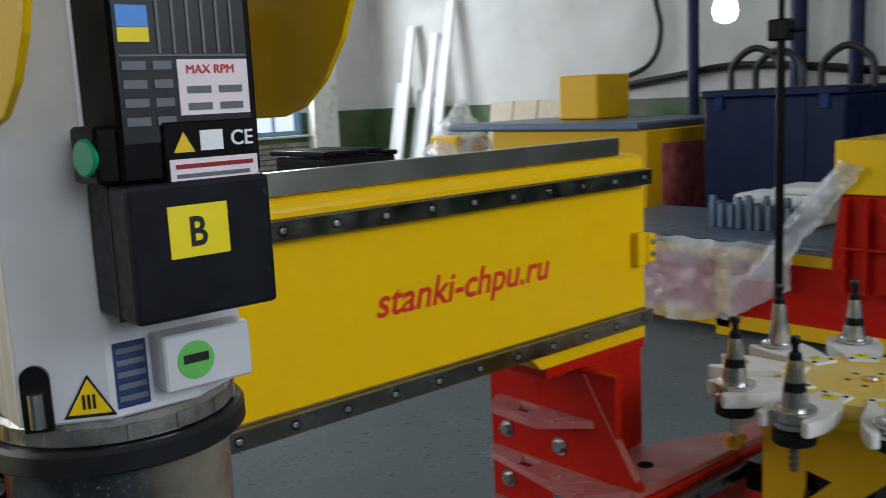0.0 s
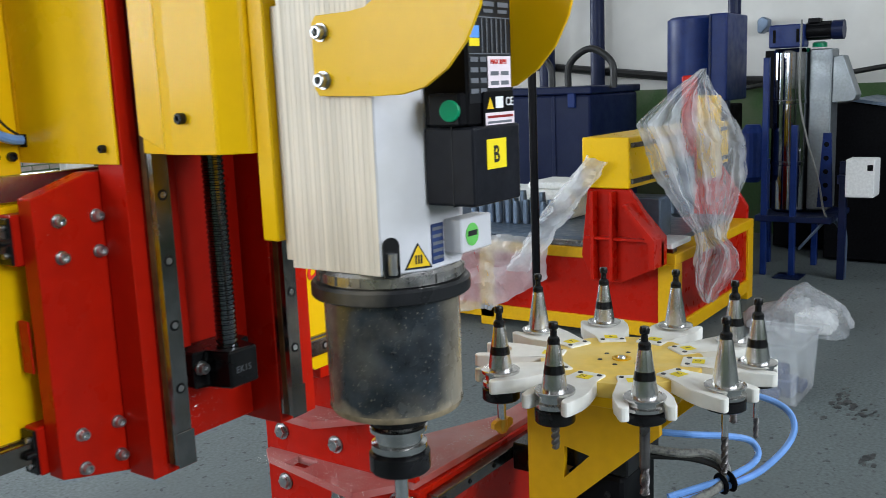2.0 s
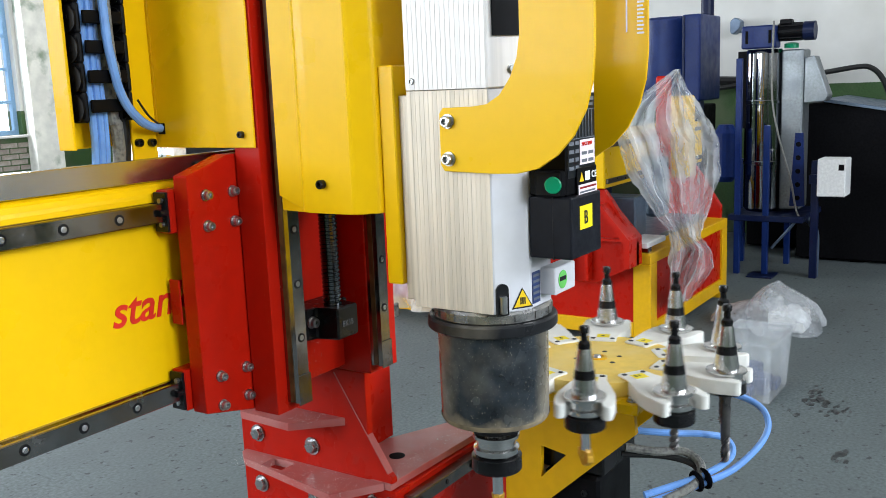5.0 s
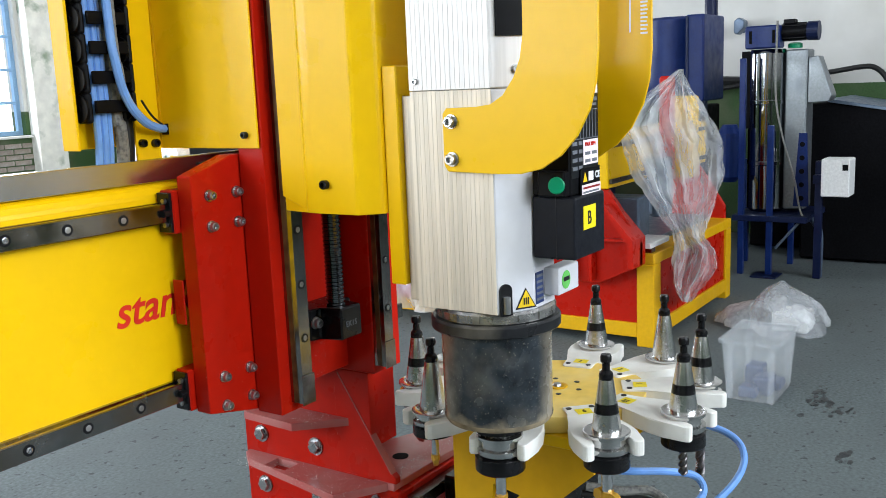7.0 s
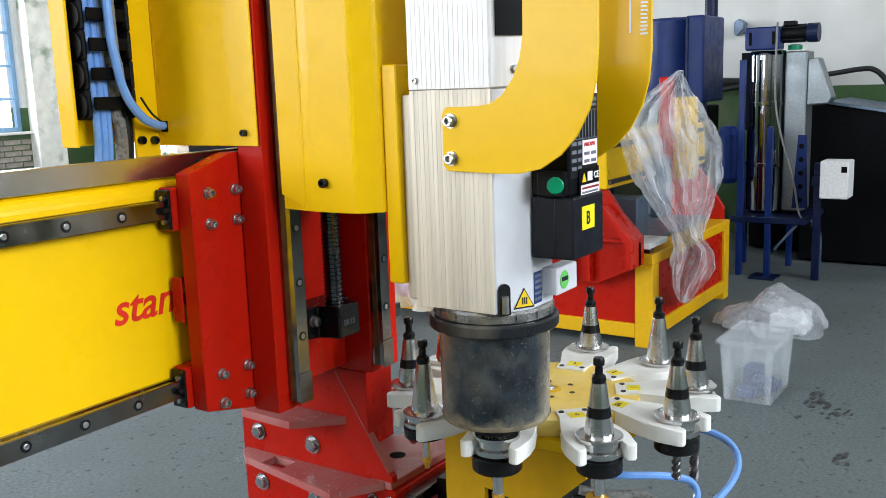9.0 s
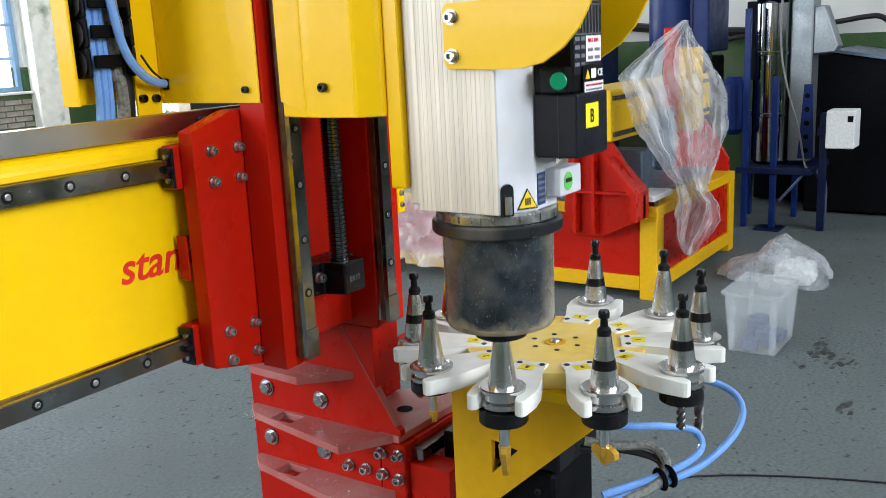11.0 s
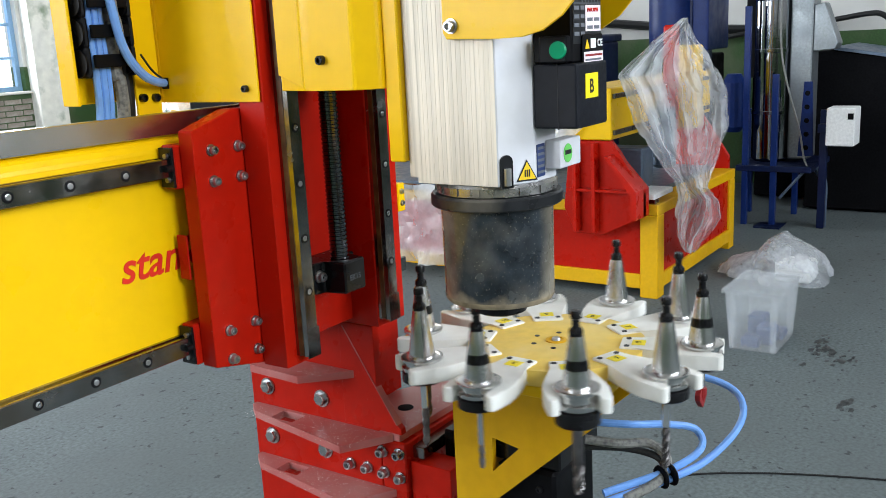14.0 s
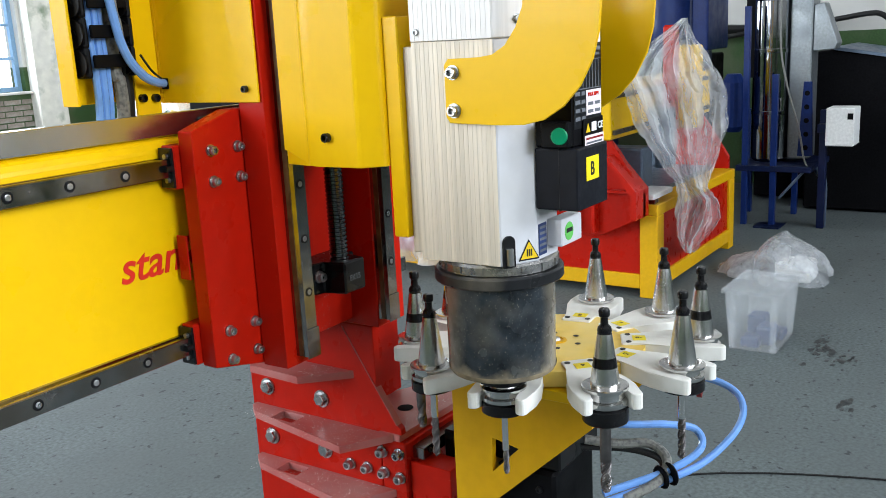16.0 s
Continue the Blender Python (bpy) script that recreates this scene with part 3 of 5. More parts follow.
    part("clamp_tab", box(0.6135, 0.6157, 0.7345, 0.75, up(-0.232), up(-0.185), 0.001), RED, e)
    for z in (-0.27, -0.295):
        part("socket_screw", socket_bolt((0.8953, 0.70, up(z)), (1, 0, 0), 0.004, 0.005), BOLT, e)
    # yellow side cover with the cable chain behind it
    part("side_cover", box(0.6785, 0.6808, 0.6785, 0.8230, up(-0.0557), up(0.5), 0.0006), YELLOW, e, "yellow sheet cover on the column's flank")
    part("rear_cover", box(0.6810, 0.87, 0.7420, 0.8230, up(-0.0557), up(0.5), 0.001), YELLOW, e)
    part("tray_side", box(0.6785, 0.6808, 0.8232, 0.8525, up(-0.0557), up(0.5), 0.0006), YELLOW, e)
    part("chain_tray", box(0.578, 0.6782, 0.848, 0.852, up(-0.051), up(0.5), 0.001), YELLOW, e)
    part("chain_foot", box(0.646, 0.6782, 0.826, 0.8300, up(-0.080), up(0.5), 0.0008), YELLOW, e)
    part("chain_tray_edge", box(0.5745, 0.5778, 0.826, 0.852, up(-0.051), up(0.5), 0.0008), YELLOW, e)
    for x, z in ((0.652, -0.0485), (0.669, -0.0495)):
        part("screw", socket_bolt((x, 0.8258, up(z)), (0, -1, 0), 0.0045, 0.006, False), BLACK_METAL, e)
    part("screw", socket_bolt((0.6784, 0.6950, up(-0.042)), (-1, 0, 0), 0.0036, 0.005, False), BLACK_METAL, e)
    chain = part("cable_chain", box(0.590, 0.6385, 0.838, 0.842, up(-0.015), up(0.45), 0.0005), BLACK, e, "black plastic cable chain")
    for i in range(12):
        z = -0.018 + 0.0295 * i
        for x in (0.587, 0.6415):
            part("link", add(box(x - 0.003, x + 0.003, 0.816, 0.840, up(z - 0.006), up(z + 0.025), 0.003, 2), lathe_at((x - 0.003, 0.828, up(z + 0.009)), (-1, 0, 0), [(0.0135, 0), (0.0135, 0.0025), (0.003, 0.0025), (0.003, 0.0035), (0.0005, 0.0035)], 20)), BLACK, chain)
        part("cross_bar", box(0.591, 0.6375, 0.813, 0.817, up(z + 0.004), up(z + 0.017), 0.001), BLACK, chain)
    for dx, r in ((0.598, 0.0040), (0.606, 0.0042), (0.6125, 0.0034)):
        part("hose", tube([(dx, 0.827, up(0.4)), (dx, 0.827, up(0.05)), (dx + 0.001, 0.826, up(-0.02)), (dx + 0.003, 0.834, up(-0.08)), (dx + 0.006, 0.87, up(-0.2))], r), BLUE_HOSE, e, "glossy blue air hose")
    part("hose", tube([(0.612, 0.811, up(0.4)), (0.612, 0.809, up(0.10)), (0.615, 0.807, up(0.035)), (0.624, 0.806, up(-0.002)), (0.642, 0.806, up(-0.024)), (0.662, 0.810, up(-0.0325)), (0.680, 0.818, up(-0.0345))], 0.0048), BLUE_HOSE, e, "glossy blue air hose")
    part("cable_sleeve", tube([(0.624, 0.829, up(0.4)), (0.624, 0.829, up(0.02)), (0.629, 0.829, up(-0.03)), (0.634, 0.838, up(-0.08)), (0.636, 0.87, up(-0.2))], 0.0068), GREY_CABLE, e, "braided grey cable sleeve")
    part("cable", tube([(0.620, 0.811, up(0.4)), (0.620, 0.811, up(0.08)), (0.624, 0.811, up(0.03)), (0.63, 0.816, up(0.0))], 0.0022), GREY_CABLE, e)
    part("thin_cable", tube([(0.646, 0.812, up(-0.003)), (0.660, 0.814, up(-0.020)), (0.677, 0.816, up(-0.032))], 0.0012), CABLE, e)
    part("black_conduit", tube([(0.637, 0.832, up(0.02)), (0.640, 0.834, up(-0.05)), (0.643, 0.85, up(-0.12))], 0.0075), CABLE, e)
    part("grommet", box(0.6765, 0.6784, 0.8110, 0.8215, up(-0.041), up(-0.029), 0.0006), BLACK, e)
    part("black_cover", box(0.675, 0.72, 0.75, 0.80, up(-0.0835), up(-0.070), 0.002), BLACK, e)
    return e


# ---------------------------------------------------------------- the spindle head
SX, SY = 0.759, 0.452


def spindle_head():
    e = thing("spindle_head", (SX, SY, up(-0.34)), "white tool-changing milling spindle with yellow covers and smoked shroud", "milling spindle", MACHINE)
    h, f, fy = 0.0545, 0.0347, 0.0205

    def oct_ring(hh, ff):
        gg = ff - f + fy
        return [(SX - hh, SY - ff), (SX - gg, SY - hh), (SX + gg, SY - hh), (SX + hh, SY - ff), (SX + hh, SY + 0.0525), (SX + hh - 0.003, SY + 0.0545), (SX - hh + 0.003, SY + 0.0545), (SX - hh, SY + 0.0525)]

    part("spindle_body", prism(oct_ring(h, f), "z", up(-0.2005), up(0.0040), 0.0012), ALU_WHITE, e)
    # ribs of the extruded flanks
    n = 18
    for s in (-1, 1):
        for i in range(n):
            y = SY - f + 0.003 + (f + 0.0515 - 0.004) * i / (n - 1)
            xm = SX + s * h
            part("flank_rib", box(xm - 0.0003, xm + 0.0003, y - 0.00241, y + 0.00241, up(-0.2003), up(0.0038), 0.0002), ALU, e)
    part("upper_housing", prism(oct_ring(h + 0.0015, f + 0.001), "z", up(0.0042), up(0.38), 0.001), ALU_CLEAN, e, "white ribbed upper housing")
    for i in range(17):
        y = SY - f + 0.003 + (f + 0.0505 - 0.004) * i / 16
        part("flank_rib", box(SX - h - 0.0021, SX - h - 0.0014, y - 0.00249, y + 0.00249, up(0.0045), up(0.3), 0.0002), ALU_CLEAN, e)
    part("screw", socket_bolt((SX - h - 0.0016, SY + f + 0.010, up(0.0125)), (-1, 0, 0), 0.003, 0.003, False), BOLT, e)
    cw = Vector((-0.0198, -0.034, 0)).normalized()
    along = Vector((0.864, -0.503, 0))
    cc = Vector((SX - (h + fy) / 2, SY - (h + f) / 2, 0))
    part("screw", socket_bolt(cc + cw * 0.0018 + along * 0.004 + Vector((0, 0, up(0.020))), cw, 0.0035, 0.003), BOLT, e)
    part("control_window", oriented_box(cc + cw * 0.0022 + Vector((0.0, 0, up(0.085))), cw, 0.030, 0.072, 0.0022), BLACK, e, "black panel")
    # neck, ring and shroud
    part("neck", lathe([(0.055, up(-0.2119)), (0.0580, up(-0.2112)), (0.0580, up(-0.2035)), (0.056, up(-0.2008))], SX, SY, 48), DUSTY_STEEL, e, smooth=True)
    for k in range(16):
        a = math.radians(11 + 22.5 * k)
        w = Vector((math.cos(a), math.sin(a), 0))
        part("neck_lug", oriented_box(Vector((SX, SY, up(-0.2068))) + w * 0.0580, w, 0.009, 0.0072, 0.0012), DUSTY_STEEL, e)
    part("clamp_ring", lathe([(0.055, up(-0.2252)), (0.0625, up(-0.2242)), (0.0637, up(-0.2228)), (0.0637, up(-0.2142)), (0.0620, up(-0.2121)), (0.0560, up(-0.2121))], SX, SY, 56), SHROUD_RING, e, "dark grey clamp ring", True)
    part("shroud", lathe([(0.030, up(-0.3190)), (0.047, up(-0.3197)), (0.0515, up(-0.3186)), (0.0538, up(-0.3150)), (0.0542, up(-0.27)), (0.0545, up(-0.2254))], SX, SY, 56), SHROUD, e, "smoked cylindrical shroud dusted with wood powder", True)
    part("dust_rim", lathe([(0.0500, up(-0.3196)), (0.0522, up(-0.3188)), (0.0543, up(-0.3152)), (0.0545, up(-0.3132))], SX, SY, 56, False), DUST_RIM, e, "lower rim caked with pale wood dust", True)
    part("nose", lathe([(0.0215, up(-0.3352)), (0.026, up(-0.333)), (0.026, up(-0.3194))], SX, SY, 32), BLACK_METAL, e)
    # plug and stickers on the bevelled flank
    part("locating_pin", oriented_capsule(cc + cw * 0.001 - along * 0.0115 + Vector((0, 0, up(-0.187))), cw, 0.0062, 0.030), BLACK_METAL, e)
    part("pin", rod(cc + cw * 0.003 - along * 0.0115 + Vector((0, 0, up(-0.1995))), cc + cw * 0.003 - along * 0.0115 + Vector((0, 0, up(-0.184))), 0.0035), BOLT, e)
    tri = part("heat_sign", oriented_tri(cc + cw * 0.0006 + along * 0.0100 + Vector((0, 0, up(-0.188))), cw, 0.0225, 0.0195), INK, e, "yellow hot surface triangle")
    part("sign_face", oriented_tri(cc + cw * 0.0010 + along * 0.0100 + Vector((0, 0, up(-0.1882))), cw, 0.0185, 0.0160), TRIANGLE, tri)
    for k in (-1, 0, 1):
        part("sign_mark", oriented_box(cc + cw * 0.0014 + along * (0.0100 + k * 0.0022) + Vector((0, 0, up(-0.1905))), cw, 0.0011, 0.0065, 0.0003), INK, tri)
    yf = SY - h
    part("type_plate", box(0.7405, 0.7555, yf - 0.0008, yf - 0.0002, up(-0.196), up(-0.166), 0.0), LABEL_NAVY, e, "dark blue type plate")
    for k in range(5):
        part("print_bar", box(0.7415, 0.7545, yf - 0.0011, yf - 0.0009, up(-0.171 - 0.0055 * k), up(-0.1685 - 0.0055 * k)), LABEL_GREY, e)
    foot = part("side_bracket", box(0.7575, 0.8, yf - 0.016, yf - 0.0002, up(-0.190), up(-0.164), 0.001), ALU_WHITE, e)
    part("inspection_sticker", lathe_at((0.772, yf - 0.0162, up(-0.177)), (0, -1, 0), [(0.0088, 0), (0.0088, 0.0003)], 28), LABEL_GREEN, foot, "round green inspection sticker")
    part("print_bar", box(0.766, 0.778, yf - 0.0170, yf - 0.0166, up(-0.178), up(-0.174)), INK, foot)
    # box and plates share one scale towards the lens, fitted to the camera's view
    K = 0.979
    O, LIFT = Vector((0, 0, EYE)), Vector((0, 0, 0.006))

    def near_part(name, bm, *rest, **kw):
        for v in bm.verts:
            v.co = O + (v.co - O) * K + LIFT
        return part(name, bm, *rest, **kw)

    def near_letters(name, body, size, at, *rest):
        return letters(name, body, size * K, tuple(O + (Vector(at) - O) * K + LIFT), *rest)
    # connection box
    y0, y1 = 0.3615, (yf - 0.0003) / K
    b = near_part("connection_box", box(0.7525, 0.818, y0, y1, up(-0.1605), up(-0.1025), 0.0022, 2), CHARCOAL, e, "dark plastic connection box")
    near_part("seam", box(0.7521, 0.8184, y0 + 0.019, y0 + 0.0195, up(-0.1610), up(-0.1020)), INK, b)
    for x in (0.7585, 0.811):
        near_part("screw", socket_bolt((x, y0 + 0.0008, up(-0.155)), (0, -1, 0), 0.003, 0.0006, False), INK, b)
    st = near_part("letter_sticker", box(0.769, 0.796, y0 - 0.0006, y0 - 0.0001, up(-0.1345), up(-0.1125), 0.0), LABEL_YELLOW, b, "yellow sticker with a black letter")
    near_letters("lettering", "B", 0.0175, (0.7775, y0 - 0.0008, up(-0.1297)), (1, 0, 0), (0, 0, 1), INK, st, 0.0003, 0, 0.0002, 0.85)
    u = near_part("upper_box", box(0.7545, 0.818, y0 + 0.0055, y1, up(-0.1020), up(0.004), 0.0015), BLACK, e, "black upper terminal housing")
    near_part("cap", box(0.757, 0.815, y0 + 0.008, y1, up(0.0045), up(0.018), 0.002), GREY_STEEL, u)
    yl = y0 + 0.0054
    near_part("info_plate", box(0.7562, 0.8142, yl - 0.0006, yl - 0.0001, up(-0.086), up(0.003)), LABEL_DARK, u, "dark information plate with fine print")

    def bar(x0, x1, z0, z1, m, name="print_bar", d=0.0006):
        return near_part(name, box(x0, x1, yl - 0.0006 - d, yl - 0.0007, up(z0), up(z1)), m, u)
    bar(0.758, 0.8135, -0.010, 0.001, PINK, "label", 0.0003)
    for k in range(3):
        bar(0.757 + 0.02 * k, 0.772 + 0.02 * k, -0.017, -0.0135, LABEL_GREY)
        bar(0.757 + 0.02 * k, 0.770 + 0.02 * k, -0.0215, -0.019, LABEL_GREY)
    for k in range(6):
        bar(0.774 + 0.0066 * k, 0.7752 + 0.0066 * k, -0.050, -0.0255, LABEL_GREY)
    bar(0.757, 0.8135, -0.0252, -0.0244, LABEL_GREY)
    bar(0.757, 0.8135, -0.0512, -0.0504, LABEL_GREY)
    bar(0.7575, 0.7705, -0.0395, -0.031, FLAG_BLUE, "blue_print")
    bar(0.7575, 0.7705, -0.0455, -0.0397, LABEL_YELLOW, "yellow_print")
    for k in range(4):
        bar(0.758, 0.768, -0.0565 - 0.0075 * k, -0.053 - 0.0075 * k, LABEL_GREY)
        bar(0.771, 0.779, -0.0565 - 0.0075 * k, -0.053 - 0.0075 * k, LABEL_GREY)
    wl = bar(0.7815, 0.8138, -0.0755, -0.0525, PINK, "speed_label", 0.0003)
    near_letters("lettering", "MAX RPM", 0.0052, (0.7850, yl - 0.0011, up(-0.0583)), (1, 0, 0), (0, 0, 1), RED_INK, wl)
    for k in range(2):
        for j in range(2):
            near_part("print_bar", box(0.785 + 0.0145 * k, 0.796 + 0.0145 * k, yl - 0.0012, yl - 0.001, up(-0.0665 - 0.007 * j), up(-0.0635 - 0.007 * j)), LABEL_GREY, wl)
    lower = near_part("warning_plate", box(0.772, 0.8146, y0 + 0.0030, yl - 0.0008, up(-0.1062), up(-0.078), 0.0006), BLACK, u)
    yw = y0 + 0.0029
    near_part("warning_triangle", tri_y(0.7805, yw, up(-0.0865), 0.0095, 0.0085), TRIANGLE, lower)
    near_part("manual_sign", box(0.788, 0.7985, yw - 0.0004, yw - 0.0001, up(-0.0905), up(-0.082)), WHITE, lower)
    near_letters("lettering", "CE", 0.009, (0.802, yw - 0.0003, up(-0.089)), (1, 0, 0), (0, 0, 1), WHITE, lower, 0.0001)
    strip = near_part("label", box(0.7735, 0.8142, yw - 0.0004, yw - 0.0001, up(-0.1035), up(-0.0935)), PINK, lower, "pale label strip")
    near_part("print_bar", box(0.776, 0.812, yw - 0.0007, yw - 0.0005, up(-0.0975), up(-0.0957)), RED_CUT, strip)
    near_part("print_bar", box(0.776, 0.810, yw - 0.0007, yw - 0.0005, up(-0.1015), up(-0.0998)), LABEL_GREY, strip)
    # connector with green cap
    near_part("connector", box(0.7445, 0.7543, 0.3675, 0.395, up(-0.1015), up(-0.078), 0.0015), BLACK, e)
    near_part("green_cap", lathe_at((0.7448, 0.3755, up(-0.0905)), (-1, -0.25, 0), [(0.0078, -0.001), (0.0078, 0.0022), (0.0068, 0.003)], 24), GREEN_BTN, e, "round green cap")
    # yellow bow plates on both flanks
    outer = [(0.4660, -0.067), (0.4620, -0.0725), (0.41, -0.0738), (0.3865, -0.0733), (0.367, -0.069), (0.3484, -0.0575), (0.333, -0.041), (0.3215, -0.0195), (0.3155, 0.003), (0.3135, 0.03), (0.3135, 0.34)]
    inner = [(0.3815, 0.34), (0.3818, 0.045), (0.3845, 0.025), (0.3915, 0.0085), (0.4025, -0.006), (0.4155, -0.0135), (0.43, -0.0148), (0.4620, -0.0155), (0.4660, -0.0205)]
    # right plate is scaled away from the lens to fit the camera's view
    for s, x, k in ((-1, SX - h - 0.0025, 1.0), (1, SX + h + 0.0205, 1.022)):
        pl = part("bow_plate", prism([(y * k, up((z + 0.0035) * k)) for y, z in outer + inner], "x", min(x, x + s * 0.003), max(x, x + s * 0.003), 0.0005), YELLOW, e, "curved yellow sheet steel bow")
        for z in (-0.0240, -0.0577):
            part("screw", socket_bolt((x + s * 0.003, 0.4565, up(z)), (s, 0, 0), 0.0052, 0.007), BOLT, pl)
        if s > 0:
            # spacers added to bridge the gap this leaves to the body
            for z in (-0.0240, -0.0577):
                part("spacer", rod((SX + h, 0.4565, up(z)), (x, 0.4565, up(z)), 0.006), BOLT, pl)
            for k in range(10):
                part("print_bar", box(x - 0.0003, x - 0.0001, 0.324 + 0.001 * (k % 2), 0.331, up(0.048 + k * 0.0035), up(0.0497 + k * 0.0035)), WHITE, pl)
            part("print_bar", box(x - 0.0003, x - 0.0001, 0.3405, 0.342, up(0.05), up(0.08)), WHITE, pl)
    # slide cover and mounting plate
    cov = [(0.6905, 0.6575), (0.6870, 0.6260), (0.6845, 0.6215), (0.6835, 0.610), (0.6835, 0.5600), (0.6850, 0.5560), (0.6995, 0.5410), (0.703, 0.5390), (0.803, 0.5390), (0.815, 0.5500), (0.815, 0.6575)]
    cover = part("slide_cover", prism(cov, "z", up(-0.1115), up(0.5), 0.0008), YELLOW, e, "folded yellow cover over the slide")
    part("cover_flap", prism([(0.6570, up(-0.0960)), (0.6215, up(-0.1105)), (0.6215, up(0.5)), (0.6570, up(0.5))], "x", 0.6866, 0.6886, 0.0005), YELLOW, cover)
    part("screw", socket_bolt((0.6834, 0.5955, up(-0.0825)), (-1, 0, 0), 0.0046, 0.006, False), BLACK_METAL, cover)
    part("mounting_plate", box(0.7065, 0.806, 0.5215, 0.5388, up(-0.1815), up(0.0285), 0.0012), YELLOW, e, "yellow mounting plate")
    part("spindle_clamp", box(0.7135, 0.8095, 0.5070, 0.5213, up(-0.197), up(0.0), 0.001), ALU, e)
    return e


def frame_on(way):
    w = Vector(way).normalized()
    r = Vector((0, 0, 1)).cross(w).normalized()
    return r, Vector((0, 0, 1)), w


def oriented_box(at, way, w, hh, d):
    r, u, n = frame_on(way)
    bm = box(-w / 2, w / 2, -hh / 2, hh / 2, -d, d)
    bmesh.ops.transform(bm, matrix=Matrix.Translation(at) @ Matrix((r, u, n)).transposed().to_4x4(), verts=bm.verts)
    return bm


def oriented_tri(at, way, w, hh):
    r, u, n = frame_on(way)
    bm = prism([(-w / 2, -hh / 2), (w / 2, -hh / 2), (0, hh / 2)], "z", -0.0002, 0.0002)
    bmesh.ops.transform(bm, matrix=Matrix.Translation(at) @ Matrix((r, u, n)).transposed().to_4x4(), verts=bm.verts)
    return bm


def tri_y(x, y, z, w, hh):
    return prism([(x - w / 2, z - hh / 2), (x + w / 2, z - hh / 2), (x, z + hh / 2)], "y", y - 0.0004, y - 0.0001)


def oriented_capsule(at, way, r, length):
    rr, u, n = frame_on(way)
    pts = [(r * math.cos(a), length / 2 - r + r * math.sin(a)) for a in [math.pi * k / 8 for k in range(9)]] + [(-r, -length / 2), (r, -length / 2)]
    bm = prism(pts, "z", -0.0012, 0.0012)
    bmesh.ops.transform(bm, matrix=Matrix.Translation(at) @ Matrix((rr, u, n)).transposed().to_4x4(), verts=bm.verts)
    return bm


# ---------------------------------------------------------------- the tool changer
CX, CY, CR = 0.9213, 0.4745, 0.1644     # disc axis when pushed in, and radius of the ring of tools
SLIDE = 0.137                            # how far it stands back at first
SLOT0 = 188.1                            # direction of the slot under the spindle


def tool_changer():
    e = thing("tool_changer", (CX, CY, up(-0.62)), "carousel tool changer on a yellow bracket with blue air hoses", "tool changer", MACHINE)
    # bracket
    x0 = CX - 0.098
    outl = [(0.559, up(-0.385)), (0.386, up(-0.385)), (0.384, up(-0.408)), (0.559, up(-0.570))]
    hole = [(0.5075, up(-0.4435)), (0.4734, up(-0.4500)), (0.5085, up(-0.4856))]
    part("bracket_plate", holed_x(outl, hole, x0, x0 + 0.008), YELLOW_DIM, e, "yellow gusset plate with a triangular hole")
    part("bracket_plate", prism(outl, "x", CX + 0.06, CX + 0.068, 0.001), YELLOW_DIM, e, "yellow gusset plate")
    part("bracket_back", box(x0 + 0.0085, CX + 0.0595, 0.537, 0.559, up(-0.565), up(-0.3855), 0.001), YELLOW_DIM, e)
    part("bracket_top", box(x0 - 0.002, CX + 0.075, 0.381, 0.559, up(-0.3845), up(-0.372), 0.001), YELLOW, e, "yellow top plate")
    part("screw", socket_bolt((x0 + 0.012, 0.392, up(-0.372)), (0, 0, 1), 0.006, 0.005), BOLT, e)
    part("bearing_housing", lathe([(0.06, up(-0.3719)), (0.06, up(-0.3717)), (0.05, up(-0.3715))], CX, CY, 40), RED, e)
    part("motor", box(CX - 0.086, CX + 0.016, 0.436, 0.51, up(-0.62), up(-0.478), 0.004), BLACK, e, "black geared motor")
    part("motor_flange", box(CX - 0.080, CX + 0.020, 0.432, 0.52, up(-0.4775), up(-0.452), 0.002), BLACK_METAL, e)
    part("gearbox_neck", box(CX - 0.06, CX + 0.0, 0.445, 0.51, up(-0.4515), up(-0.3855), 0.001), BLACK_METAL, e)
    for z in (-0.45, -0.48):
        part("screw", socket_bolt((CX - 0.0862, 0.455, up(z - 0.05)), (-1, 0, 0), 0.004, 0.003, False), BLACK_METAL, e)
    part("slide_block", box(CX + 0.0, CX + 0.058, 0.5595, 0.6420, up(-0.54), up(-0.50), 0.002), BLACK_METAL, e)
    # hoses
    for pts in ([(0.98, 0.43, -0.415), (1.034, 0.385, -0.415), (1.054, 0.325, -0.425), (1.045, 0.293, -0.440), (1.0, 0.283, -0.455), (0.945, 0.300, -0.475), (0.897, 0.324, -0.482), (0.835, 0.378, -0.497)],
                [(0.86, 0.42, -0.42), (0.885, 0.37, -0.424), (0.930, 0.342, -0.436), (0.955, 0.318, -0.447), (0.940, 0.307, -0.462), (0.897, 0.328, -0.474), (0.84, 0.380, -0.488)]):
        part("hose", tube([(x, y, up(z)) for x, y, z in pts], 0.0043), BLUE_HOSE, e, "blue air hose")
    part("cable", tube([(0.88, 0.42, up(-0.45)), (0.898, 0.388, up(-0.456)), (0.918, 0.358, up(-0.458)), (0.908, 0.334, up(-0.468)), (0.880, 0.335, up(-0.482)), (0.85, 0.36, up(-0.495))], 0.0055), GREY_CABLE, e, "grey sleeved cable")
    part("cable", tube([(0.88, 0.425, up(-0.46)), (0.905, 0.380, up(-0.463)), (0.912, 0.345, up(-0.470)), (0.893, 0.330, up(-0.480))], 0.0042), CABLE, e, "black cable")
